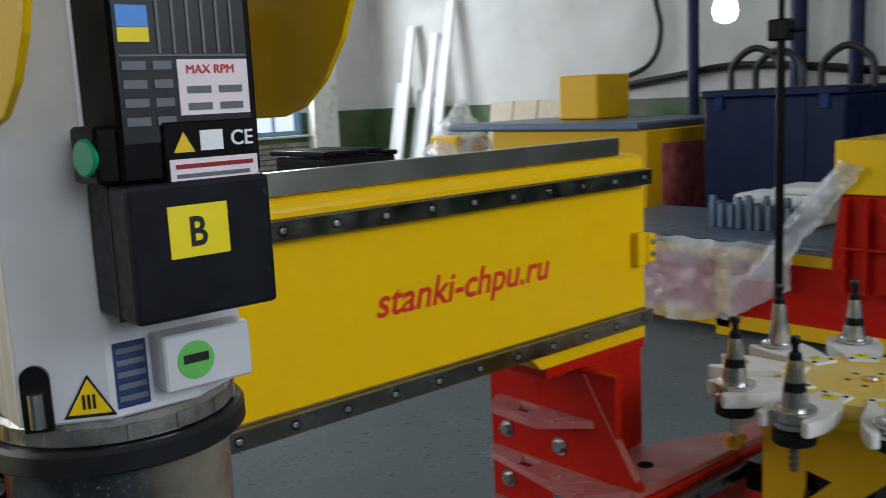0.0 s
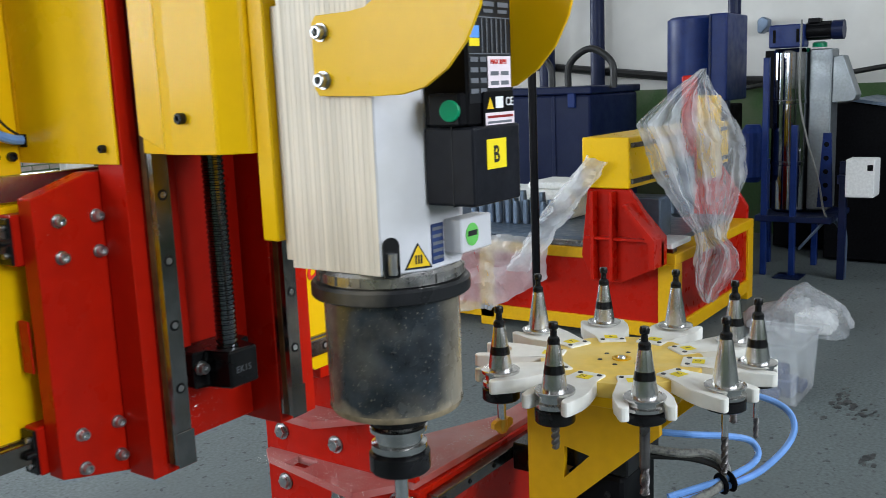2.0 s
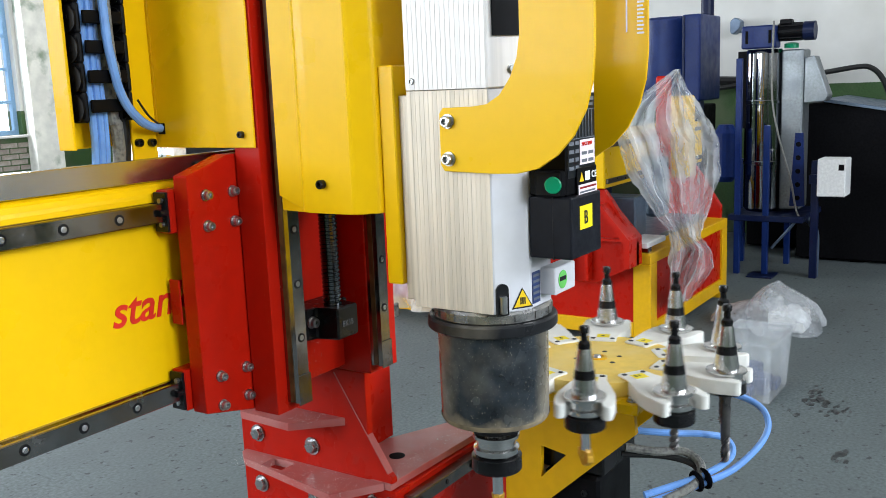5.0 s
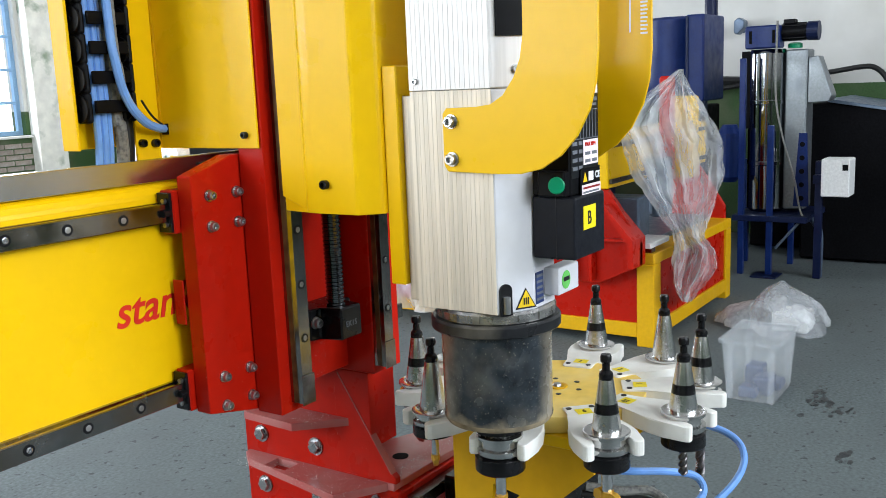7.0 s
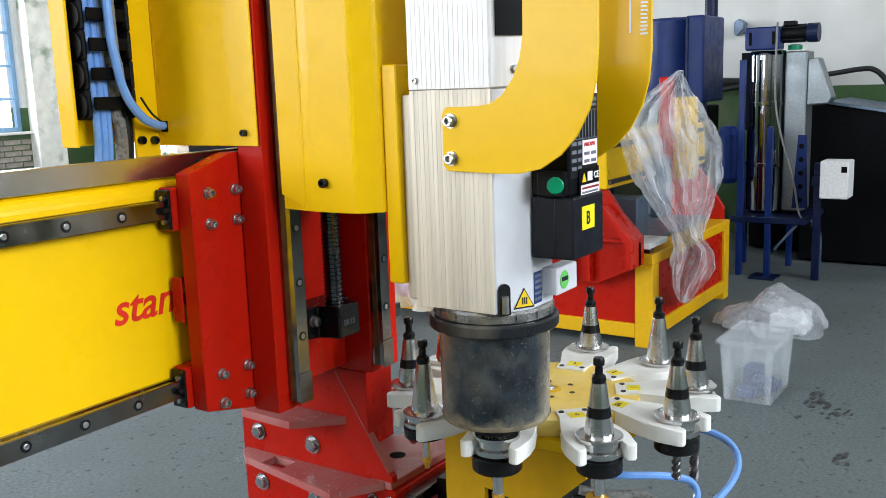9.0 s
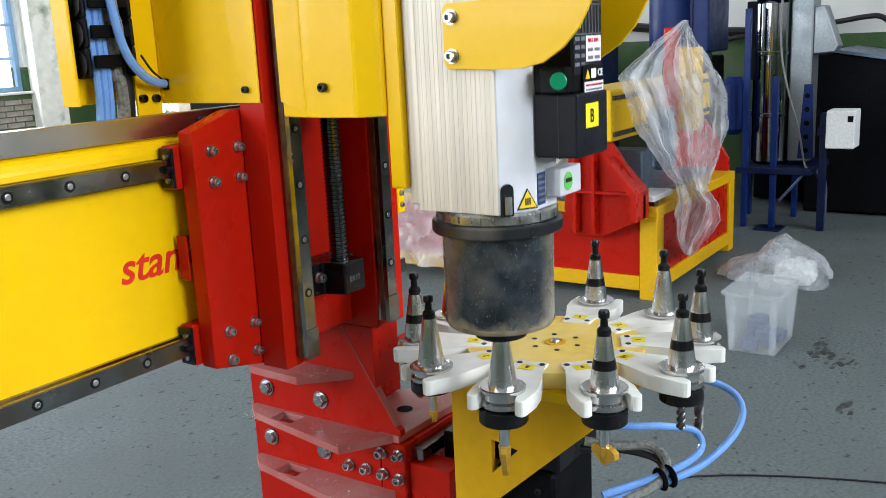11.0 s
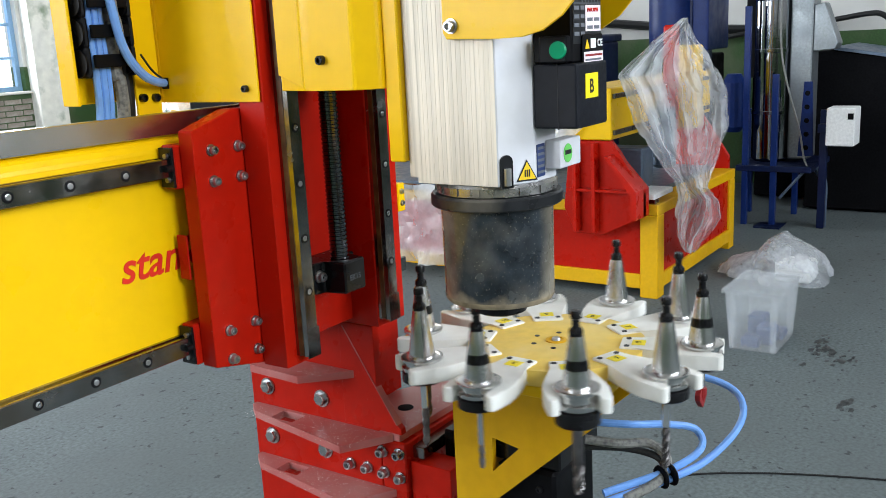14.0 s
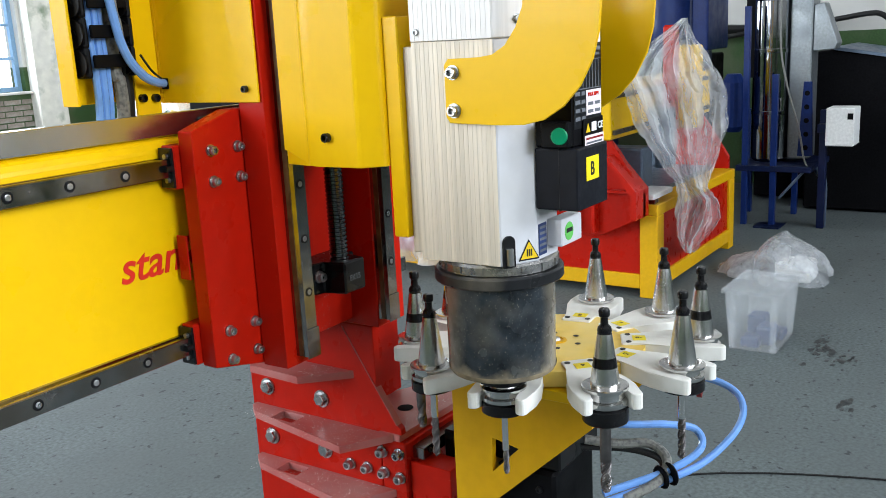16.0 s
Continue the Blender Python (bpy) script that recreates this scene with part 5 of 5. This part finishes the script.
def steel_tower():
    e = thing("mixing_tank", (7.0, 1.74, 0), "polished steel upright tank on a blue frame with a motor", "tank")
    part("tank", lathe([(0.05, 0.38), (0.135, 0.46), (0.135, 1.58), (0.12, 1.61)], 7.0, 1.80, 40), TANK, e, "polished stainless steel tank", True)
    for z in (0.78, 1.22):
        part("hoop", lathe([(0.137, z), (0.140, z + 0.004), (0.140, z + 0.026), (0.137, z + 0.03)], 7.0, 1.80, 40, False), TANK, e)
    part("side_duct", box(6.93, 7.15, 1.515, 1.663, 0.46, 1.60, 0.01), DUCT, e, "dull grey sheet metal duct")
    part("duct_elbow", prism([(1.514, 1.22), (1.514, 1.54), (1.45, 1.55), (1.35, 1.27), (1.37, 1.23)], "x", 6.95, 7.12, 0.006), DUCT, e)
    part("dark_panel", box(6.85, 6.862, 1.89, 1.95, 1.05, 1.60, 0.003), DARK, e)
    m = part("motor", rod((6.95, 1.70, 1.722), (6.95, 1.52, 1.722), 0.056, 24), BLACK, e, "dark electric motor")
    part("fan_cowl", rod((6.95, 1.519, 1.722), (6.95, 1.445, 1.722), 0.066, 24), BLUE, m)
    part("terminal_box", box(6.91, 6.99, 1.60, 1.68, 1.775, 1.81, 0.005), BLACK, m)
    for k in range(8):
        a = math.radians(45 * k)
        part("fin", box(6.95 + 0.06 * math.cos(a) - 0.004, 6.95 + 0.06 * math.cos(a) + 0.004, 1.53, 1.69, 1.722 + 0.06 * math.sin(a) - 0.004, 1.722 + 0.06 * math.sin(a) + 0.004), BLACK, m)
    part("motor_mount", box(6.85, 7.0, 1.69, 1.93, 1.615, 1.775, 0.01), BLUE_BRIGHT, e)
    part("mount_slot", box(6.848, 6.8498, 1.72, 1.74, 1.65, 1.74), DARK, e)
    part("mount_slot", box(6.848, 6.8498, 1.88, 1.90, 1.65, 1.74), DARK, e)
    part("green_cap", lathe([(0.05, 1.6105), (0.05, 1.64), (0.03, 1.65)], 7.02, 1.62, 16), GREEN_BTN, e)
    for x, y, z1 in ((6.72, 1.90, 1.55), (6.72, 1.70, 1.08), (7.2, 2.0, 0.8), (7.2, 1.66, 0.8)):
        part("post", box(x - 0.02, x + 0.02, y - 0.02, y + 0.02, 0, z1, 0.003), BLUE_BRIGHT, e)
    part("foot_plate", box(6.6, 6.8, 1.62, 1.80, 0.0, 0.012, 0.002), BLUE, e)
    part("shelf", box(6.69, 7.3, 1.44, 1.96, 0.395, 0.437, 0.004), BLUE, e)
    part("brace", rod((6.74, 1.50, 0.395), (6.74, 1.66, 0.2), 0.01, 8), GREY_STEEL, e)
    part("leg_tube", tube([(6.8, 1.37, 0), (6.8, 1.37, 0.30), (6.85, 1.42, 0.38), (7.0, 1.50, 0.41)], 0.022, 8), GREY_STEEL, e)
    part("side_post", box(6.73, 6.77, 1.35, 1.40, 0.0, 0.83, 0.004), BLUE, e)
    pp = part("perforated_plate", prism([(1.455, 0.50), (1.56, 0.50), (1.53, 1.02), (1.475, 1.02)], "x", 6.80, 6.815, 0.002), BLUE_BRIGHT, e)
    for k in range(5):
        part("hole", lathe_at((6.7998, 1.505, 0.56 + 0.095 * k), (-1, 0, 0), [(0.018, 0), (0.018, 0.0006)], 16), DARK, pp)
    part("valve", lathe([(0.05, 0.66), (0.085, 0.70), (0.085, 1.02), (0.05, 1.08)], 6.85, 2.03, 20), BLUE_BRIGHT, e)
    part("cable", tube([(6.83, 1.70, 1.80), (6.82, 1.70, 1.3), (6.79, 1.64, 1.0), (6.78, 1.55, 0.7), (6.78, 1.50, 0.46), (6.78, 1.44, 0.41)], 0.007, 6), GREY_CABLE, e)
    bx = part("switch_box", box(6.6, 6.80, 1.155, 1.335, 0.60, 0.855, 0.006), BOARD, e, "white electrical switch box")
    part("window", box(6.598, 6.5998, 1.165, 1.20, 0.78, 0.82), DARK, bx)
    part("bracket", box(6.66, 6.72, 1.3355, 1.40, 0.68, 0.74, 0.004), BLUE, e)
    return e


def dark_bulk():
    e = thing("dark_hopper", (7.7, 0.2, 0), "dark steel hopper with a grey top edge", "hopper")
    part("body", prism([(1.64, 0.02), (1.64, 1.195), (1.46, 1.21), (0.9, 1.115), (-2.6, 1.115), (-2.6, 0.02)], "x", 7.4, 8.3, 0.01), DARK, e)
    # black block added to stand in for the dark space behind the tank
    part("side_bin", box(7.80, 8.3, 1.641, 2.13, 0.02, 1.0, 0.01), DARK, e)
    part("rim", prism([(1.46, 1.2105), (1.46, 1.235), (0.9, 1.14), (0.9, 1.1155)], "x", 7.38, 8.32, 0.002), GREY_STEEL, e)
    for y in (1.2, -0.6, -2.4):
        part("leg", box(7.45, 7.55, y - 0.05, y + 0.05, 0, 0.0195), DARK, e)
    solo("pipe_run", tube([(8.35, 2.7, 1.30), (8.33, 2.1, 1.38), (8.3, 1.66, 1.425), (8.3, 1.4, 1.46), (8.3, 1.29, 1.45), (8.3, 1.20, 1.36), (8.3, 1.12, 1.16)], 0.022, 10), CABLE, "bent black pipe behind the hopper", "pipe", smooth=True)


def tub_and_bag():
    e = thing("storage_box", (4.17, 1.08, 0), "translucent plastic storage box with dark bits inside", "plastic box")
    X0, X1, Y0, Y1, T = 3.99, 4.35, 0.965, 1.205, 0.28

    def taper(x0, x1, y0, y1, z0, z1, k):
        bm = box(x0, x1, y0, y1, z0, z1)
        c = Vector(((x0 + x1) / 2, (y0 + y1) / 2, 0))
        for v in bm.verts:
            if v.co.z < (z0 + z1) / 2:
                v.co.x, v.co.y = c.x + (v.co.x - c.x) * k, c.y + (v.co.y - c.y) * k
        return bm
    body = taper(X0, X1, Y0, Y1, 0.0, T, 0.86)
    top = max(body.faces, key=lambda f: f.calc_center_median().z)
    bmesh.ops.delete(body, geom=[top], context="FACES")
    bmesh.ops.solidify(body, geom=body.faces[:], thickness=0.003)
    part("tub", body, TUB, e)
    part("rim", rim_frame(X0 - 0.012, X1 + 0.012, Y0 - 0.012, Y1 + 0.012, 0.016, T - 0.012, T), TUB, e)
    for x, y, w, hh in ((X0 + 0.09, Y0 + 0.14, 0.045, 0.05), (X0 + 0.16, Y0 + 0.09, 0.055, 0.085), (X0 + 0.25, Y0 + 0.07, 0.05, 0.045), (X0 + 0.24, Y0 + 0.15, 0.05, 0.11)):
        part("contents", box(x - w, x + w, y - 0.04, y + 0.04, 0.006, 0.006 + hh, 0.012, 2), LABEL_NAVY, e)
    for x, y in ((X0 + 0.03, Y0 + 0.03), (X0 + 0.03, Y1 - 0.03), (X1 - 0.03, Y0 + 0.03), (X1 - 0.03, Y1 - 0.03)):
        part("corner_post", box(x - 0.012, x + 0.012, y - 0.012, y + 0.012, 0.004, T - 0.012, 0.004), TUB, e)
    part("lid", box(X0 - 0.014, X1 + 0.014, Y0 - 0.014, Y1 + 0.014, T + 0.0005, T + 0.008, 0.003), TUB, e)

    e = thing("plastic_bag", (5.32, 1.3, 0), "crumpled heap of milky plastic wrapping on the floor", "plastic bag")

    def lobe(cx, cy, rx, ry, hgt, peak):
        """One crumpled fold of the heap; peak: how far its crest leans along y."""
        def fn(u, v):
            a, b = 2 * math.pi * u, math.pi * 0.5 * (0.02 + 0.98 * v)
            k = 1.0 + 0.16 * abs(math.sin(2.5 * a + 0.6)) * v
            x, y = rx * k * math.sin(b) * math.cos(a), ry * k * math.sin(b) * math.sin(a)
            return Vector((cx + x, cy + y + peak * (1 - v), 0.012 + hgt * (1 - v) ** 0.75 + 0.03 * v * (1 - v) * abs(math.sin(5 * a))))
        return fn
    part("crumpled_film", sheet(lobe(5.30, 1.22, 0.22, 0.19, 0.27, 0.05), 44, 22, 0.022, 11, 2), FILM_DENSE, e, smooth=True)
    part("film_fold", sheet(lobe(5.34, 1.46, 0.16, 0.17, 0.14, -0.05), 36, 16, 0.02, 12, 6), FILM_DENSE, e, smooth=True)
    solo("packing_block", box(5.22, 5.40, 1.10, 1.30, 0.002, 0.12, 0.02, 2), FOAM, "pale packing block under the plastic wrapping", "packing foam")


def rim_frame(x0, x1, y0, y1, w, z0, z1):
    bm = bmesh.new()
    for a in ((x0, x1, y0, y0 + w), (x0, x1, y1 - w, y1), (x0, x0 + w, y0 + w, y1 - w), (x1 - w, x1, y0 + w, y1 - w)):
        add(bm, box(*a, z0, z1))
    return bm


def back_of_hall():
    # bed of a third machine by the wall
    e = thing("third_machine", (6.9, 5.6, 0), "yellow machine bed with a dark red panel under a grey sheet", "machine")
    part("bed", box(6.3, 7.7, 4.75, 6.6, 0.15, 1.10, 0.01), YELLOW_DIM, e)
    part("panel", box(6.5, 7.5, 4.735, 4.7495, 0.35, 0.98, 0.003), RED_DUSTY, e)
    part("cover_sheet", box(6.25, 7.75, 4.8, 7.2, 1.1005, 1.17, 0.02, 2), GREY_STEEL, e)
    part("foot", box(6.35, 6.5, 4.8, 4.95, 0, 0.1495), DARK, e)
    part("foot", box(6.35, 6.5, 6.4, 6.55, 0, 0.1495), DARK, e)
    part("foot", box(7.5, 7.65, 4.8, 4.95, 0, 0.1495), DARK, e)
    part("foot", box(7.5, 7.65, 6.4, 6.55, 0, 0.1495), DARK, e)
    part("yellow_case", box(7.0, 7.5, 5.85, 6.35, 1.171, 1.60, 0.02, 2), YELLOW_DIM, e)
    random.seed(6)
    for y, hgt, lean, w in ((9.6, 2.75, 0.5, 0.16), (9.95, 2.35, 0.45, 0.14), (10.35, 2.5, 0.55, 0.16), (10.15, 1.6, 0.4, 0.2), (9.75, 1.5, 0.4, 0.2), (10.7, 1.7, 0.35, 0.2)):
        bm = box(-0.02, 0.02, -w / 2, w / 2, 0, hgt, 0.003)
        bmesh.ops.transform(bm, matrix=Matrix.Translation((8.45 - lean, y, 0.01)) @ Matrix.Rotation(math.atan2(lean - 0.03, hgt), 4, "Y") @ Matrix.Rotation(random.uniform(-0.06, 0.06), 4, "X"), verts=bm.verts)
        solo("white_board", bm, BOARD, "long white board leaning against the wall", "board", "boards leaning on the wall")
    for k in range(3):
        bm = box(-0.015, 0.015, -0.2, 0.2, 0, 1.38, 0.003)
        bmesh.ops.transform(bm, matrix=Matrix.Translation((8.1, 7.68 + 0.42 * k, 0.005)) @ Matrix.Rotation(0.18, 4, "Y"), verts=bm.verts)
        solo("wooden_panel", bm, WOOD, "pale wooden panel leaning against the wall", "panel", "panels leaning on the wall")
    solo("film_hood", sheet(lambda u, v: Vector((7.3 + 0.3 * math.cos(6.28 * u) * (0.12 + v), 8.22 + 0.55 * math.sin(6.28 * u) * (0.08 + v), 1.41 - 0.62 * v)), 30, 14, 0.06, 5, 9), FILM_DENSE, "clear film bundled over stacked goods", "plastic film", smooth=True)
    solo("stacked_crate", box(7.05, 7.55, 7.97, 8.47, 0, 1.0, 0.02), YELLOW_DIM, "yellow crate under clear film", "crate")
    # wall pipes and cables
    for y, r in ((5.65, 0.06), (4.5, 0.08), (3.95, 0.07)):
        solo("wall_pipe", lathe([(r, 0), (r, 5.6)], 8.3, y, 14), BLUE, "blue upright pipe on the wall", "pipe", "pipes on the wall", smooth=True)
    solo("wall_cable", tube([(8.44, 6.3, 4.2), (8.44, 6.25, 2.6), (8.43, 6.15, 2.05), (8.42, 6.3, 1.7), (8.4, 6.8, 1.5), (8.4, 7.0, 1.2)], 0.03, 8), CABLE, "thick black cable on the wall", "cable", smooth=True)
    solo("wall_cable", tube([(8.42, 6.9, 1.45), (8.4, 6.0, 1.55), (8.4, 5.0, 1.62), (8.4, 3.0, 1.42), (8.4, 2.0, 1.36)], 0.04, 8), CABLE, "black cable bundle along the wall", "cable", smooth=True)
    e = thing("wall_fitting", (8.4, 2.416, 1.86), "small grey fitting fixed high on the wall", "wall fitting")
    part("plate", box(8.46, 8.4995, 2.38, 2.46, 1.80, 1.90, 0.006), GREY_STEEL, e)
    part("hood", prism([(2.36, 1.90), (2.36, 1.84), (2.42, 1.78), (2.45, 1.80), (2.45, 1.90), (2.41, 1.93)], "x", 8.34, 8.459, 0.008), GREY_STEEL, e)
    # work lamp on a pole
    e = thing("work_lamp", (3.3, 1.86, 0), "bare bulb and black lamp pole", "lamp")
    part("pole", rod((3.3, 1.86, 0), (3.3, 1.86, 1.62), 0.017, 12), BLACK, e)
    part("upper_pole", rod((3.3, 1.86, 1.62), (3.3, 1.86, 2.3), 0.012, 12), BLACK, e)
    part("clamp", box(3.26, 3.34, 1.82, 1.90, 1.60, 1.68, 0.008), BLACK, e)
    part("clamp_screw", rod((3.3, 1.86, 1.635), (3.3, 1.76, 1.635), 0.008), BLACK, e)
    part("base", lathe([(0.2, 0), (0.2, 0.015), (0.03, 0.03)], 3.3, 1.86, 24), BLACK, e)
    part("lamp_arm", tube([(3.3, 1.86, 1.98), (3.3, 2.0, 2.0), (3.3, 2.1, 1.92), (3.3, 2.1, 1.86)], 0.008, 8), BLACK, e)
    part("socket", lathe([(0.02, 1.80), (0.022, 1.86)], 3.3, 2.1, 16), BLACK, e)
    part("bulb", lathe([(0.010, 1.685), (0.036, 1.698), (0.048, 1.73), (0.042, 1.765), (0.018, 1.7995)], 3.3, 2.1, 20), BULB, e, "glowing bulb", True)
    # floor stains
    random.seed(12)
    for x, y, r, n in ((4.35, 0.935, 0.03, 2), (4.38, 0.87, 0.05, 4), (4.27, 0.85, 0.06, 9), (4.17, 0.80, 0.075, 16), (4.06, 0.73, 0.06, 12), (4.10, 0.66, 0.05, 5), (3.94, 0.86, 0.06, 5), (3.55, 0.60, 0.07, 9)):
        bm = bmesh.new()
        for q in range(n):
            cx, cy, rr = x + random.gauss(0, r * 0.55), y + random.gauss(0, r * 0.45), r * random.uniform(0.08, 0.36)
            pts = [(cx + rr * random.uniform(0.6, 1.2) * math.cos(a) * 1.4, cy + 0.6 * rr * random.uniform(0.6, 1.2) * math.sin(a)) for a in [2 * math.pi * k / 16 for k in range(16)]]
            add(bm, prism(pts, "z", 0.0, 0.0006 + 0.0001 * q))
        solo("oil_stain", bm, OIL, "dark oil stain on the concrete", "stain", "oil stains", kind="structure")
    solo("floor_cable", tube([(2.60, 1.07, 0.004), (2.65, 1.01, 0.004), (2.76, 0.90, 0.004), (2.88, 0.68, 0.004), (2.99, 0.38, 0.004), (3.05, 0.1, 0.004)], 0.0035, 6), CABLE, "thin black cable on the floor", "cable", smooth=True)


def chips():
    """Fine swarf that lies on the red bracket and in the carriage's channel."""
    random.seed(21)
    bm = bmesh.new()

    def flake(p, r):
        vs = [bm.verts.new(Vector(p) + r * Vector((random.uniform(-1, 1), random.uniform(-1, 1), random.uniform(0, 0.9)))) for _ in range(4)]
        for t in ((0, 1, 2), (0, 1, 3), (0, 2, 3), (1, 2, 3)):
            bm.faces.new([vs[k] for k in t])
    for zt, n in ((-0.4138, 130), (-0.4904, 260), (-0.567, 220)):
        for _ in range(n):
            x, y = random.uniform(0.80 if zt < -0.45 else 0.82, 0.858), random.uniform(0.70 if zt < -0.45 else 0.76, 0.80)
            flake((x, y, up(zt)), random.uniform(0.0005, 0.0013))
    for _ in range(260):
        flake((random.uniform(0.875, 1.1), random.uniform(0.672, 0.70), up(-0.4899)), random.uniform(0.0005, 0.0013))
    for _ in range(320):
        flake((random.uniform(0.812, 0.858), random.uniform(0.80, 0.905), up(random.choice((-0.4904, -0.567)))), random.uniform(0.0004, 0.0010))
    solo("swarf", bm, NYLON, "fine pale swarf scattered on the red bracket", "swarf", kind="stuff")


def channel_swarf(owner):
    """Chips that stick to the carriage's back plate."""
    random.seed(33)
    bm = bmesh.new()
    for _ in range(260):
        x, z = (random.gauss(0.742, 0.006), random.uniform(-0.24, 0.1)) if random.random() < 0.35 else (random.uniform(0.735, 0.80), random.uniform(-0.335, -0.275))
        x = min(max(x, 0.7245), 0.84)
        r = random.uniform(0.0004, 0.0011)
        vs = [bm.verts.new((x + r * random.uniform(-1, 1), 0.7149 - r * random.uniform(0, 1), up(z) + r * random.uniform(-1, 1))) for _ in range(4)]
        for t in ((0, 1, 2), (0, 1, 3), (0, 2, 3), (1, 2, 3)):
            bm.faces.new([vs[k] for k in t])
    part("swarf", bm, BOLT, owner, "glittering chips stuck in the channel")["kind"] = "stuff"


hall()
gantry_beam()
LOOP = rear_chain()
support_bracket()
chips()
CARRIAGE = carriage()
channel_swarf(CARRIAGE)
SPINDLE = spindle_head()
CHANGER, DISC = tool_changer()
TOOLS = []
for k in range(10):
    a = radians(SLOT0 - 36 * k)
    TOOLS.append(tool_holder(TOOL_LOOKS[k], k in (0, 2, 3, 4, 7, 9), CX + CR * math.cos(a), CY + CR * math.sin(a), 0.888 if k in (3, 4, 5, 9) else 0.652, 1.13 if k == 5 else 1.04))
far_machine()
film_wrap()
bed_clutter()
blue_box()
blue_cabinet()
steel_tower()
dark_bulk()
tub_and_bag()
back_of_hall()


# ---------------------------------------------------------------- what moves
def at_time(rows, t):
    ts, vs = zip(*rows)
    return float(np.interp(t, ts, vs))


X_ROWS = [(0.0, -0.5977), (0.5, -0.501), (1.0, -0.4013), (1.5, -0.2976), (2.0, -0.1931), (2.5, -0.0876), (2.9, -0.0056), (3.0, 0.0005), (16.0, 0.0005)]
Z_ROWS = [(0.0, 0.0658), (1.0, 0.0655), (2.0, 0.0648), (3.1, 0.0638), (3.2, 0.060), (3.5, 0.0413), (4.0, 0.0085), (4.2, -0.005), (4.3, -0.0085), (10.2, -0.0085), (11.5, 0.066), (14.2, 0.066), (14.3, 0.0615), (14.5, 0.0482), (15.0, 0.0157), (15.3, -0.004), (15.4, -0.0078), (16.0, -0.0078)]
S_ROWS = [(0.0, SLIDE), (5.3, SLIDE), (6.0, 0.060), (6.3, 0.036), (6.5, 0.0275), (7.0, 0.0112), (7.3, 0.003), (7.6, 0.0), (16.0, 0.0)]
T_ROWS = [(0.0, -263.3), (4.3, -263.3), (4.6, -240.0), (5.0, -205.0), (5.3, -180.0), (13.0, -180.0), (13.1, -177.0), (13.2, -164.0), (13.3, -144.0), (13.4, -126.0), (13.5, -108.0), (13.6, -88.0), (13.7, -67.0), (13.8, -47.0), (13.9, -26.0), (14.0, -10.0), (14.1, -2.5), (14.2, 0.0), (16.0, 0.0)]


def every(a, b, step, *rows):
    ts = {round(a + step * i, 2) for i in range(int(round((b - a) / step)) + 1)} | {0.0, 16.0}
    for r in rows:
        ts |= {t for t, _ in r}
    return sorted(ts)


def motions():
    base = {ob: ob.location.copy() for ob in (LOOP, CARRIAGE, SPINDLE, CHANGER, *TOOLS)}
    ts = every(0, 3, 0.25, X_ROWS)
    walk(CARRIAGE, [(t, pose(base[CARRIAGE].x + at_time(X_ROWS, t), base[CARRIAGE].y, base[CARRIAGE].z)) for t in ts])
    walk(LOOP, [(t, pose(base[LOOP].x + 0.5 * (at_time(X_ROWS, t) - at_time(X_ROWS, 0)), base[LOOP].y, base[LOOP].z)) for t in ts])
    ts = every(0, 3, 0.25, X_ROWS, Z_ROWS)
    walk(SPINDLE, [(t, pose(base[SPINDLE].x + at_time(X_ROWS, t), base[SPINDLE].y, base[SPINDLE].z + at_time(Z_ROWS, t))) for t in ts])
    walk(CHANGER, [(t, pose(base[CHANGER].x + v, base[CHANGER].y, base[CHANGER].z)) for t, v in S_ROWS])
    walk(DISC, [(t, pose(0, 0, 0, 0, 0, v)) for t, v in T_ROWS])
    ts = sorted({t for t, _ in S_ROWS} | {t for t, _ in T_ROWS})
    for k, ob in enumerate(TOOLS):
        def ring(t, kk=k):
            turn = at_time(T_ROWS, t)
            a = radians(SLOT0 - 36 * kk + turn)
            return pose(CX + at_time(S_ROWS, t) + CR * math.cos(a), CY + CR * math.sin(a), base[TOOLS[0]].z, 0, 0, turn)
        if k != 5:
            walk(ob, [(t, ring(t)) for t in ts])
        else:
            # the tool that the spindle brings and leaves in the free fork
            rows = []
            for t in every(0, 3, 0.25, X_ROWS, [r for r in Z_ROWS if r[0] <= 4.3]):
                if t <= 4.3:
                    rows.append((t, pose(SX + at_time(X_ROWS, t), SY, base[TOOLS[0]].z + at_time(Z_ROWS, t) + 0.0085, 0, 0, -180)))
            rows += [(t, ring(t)) for t in ts if t >= 13.0]
            walk(ob, rows)


motions()
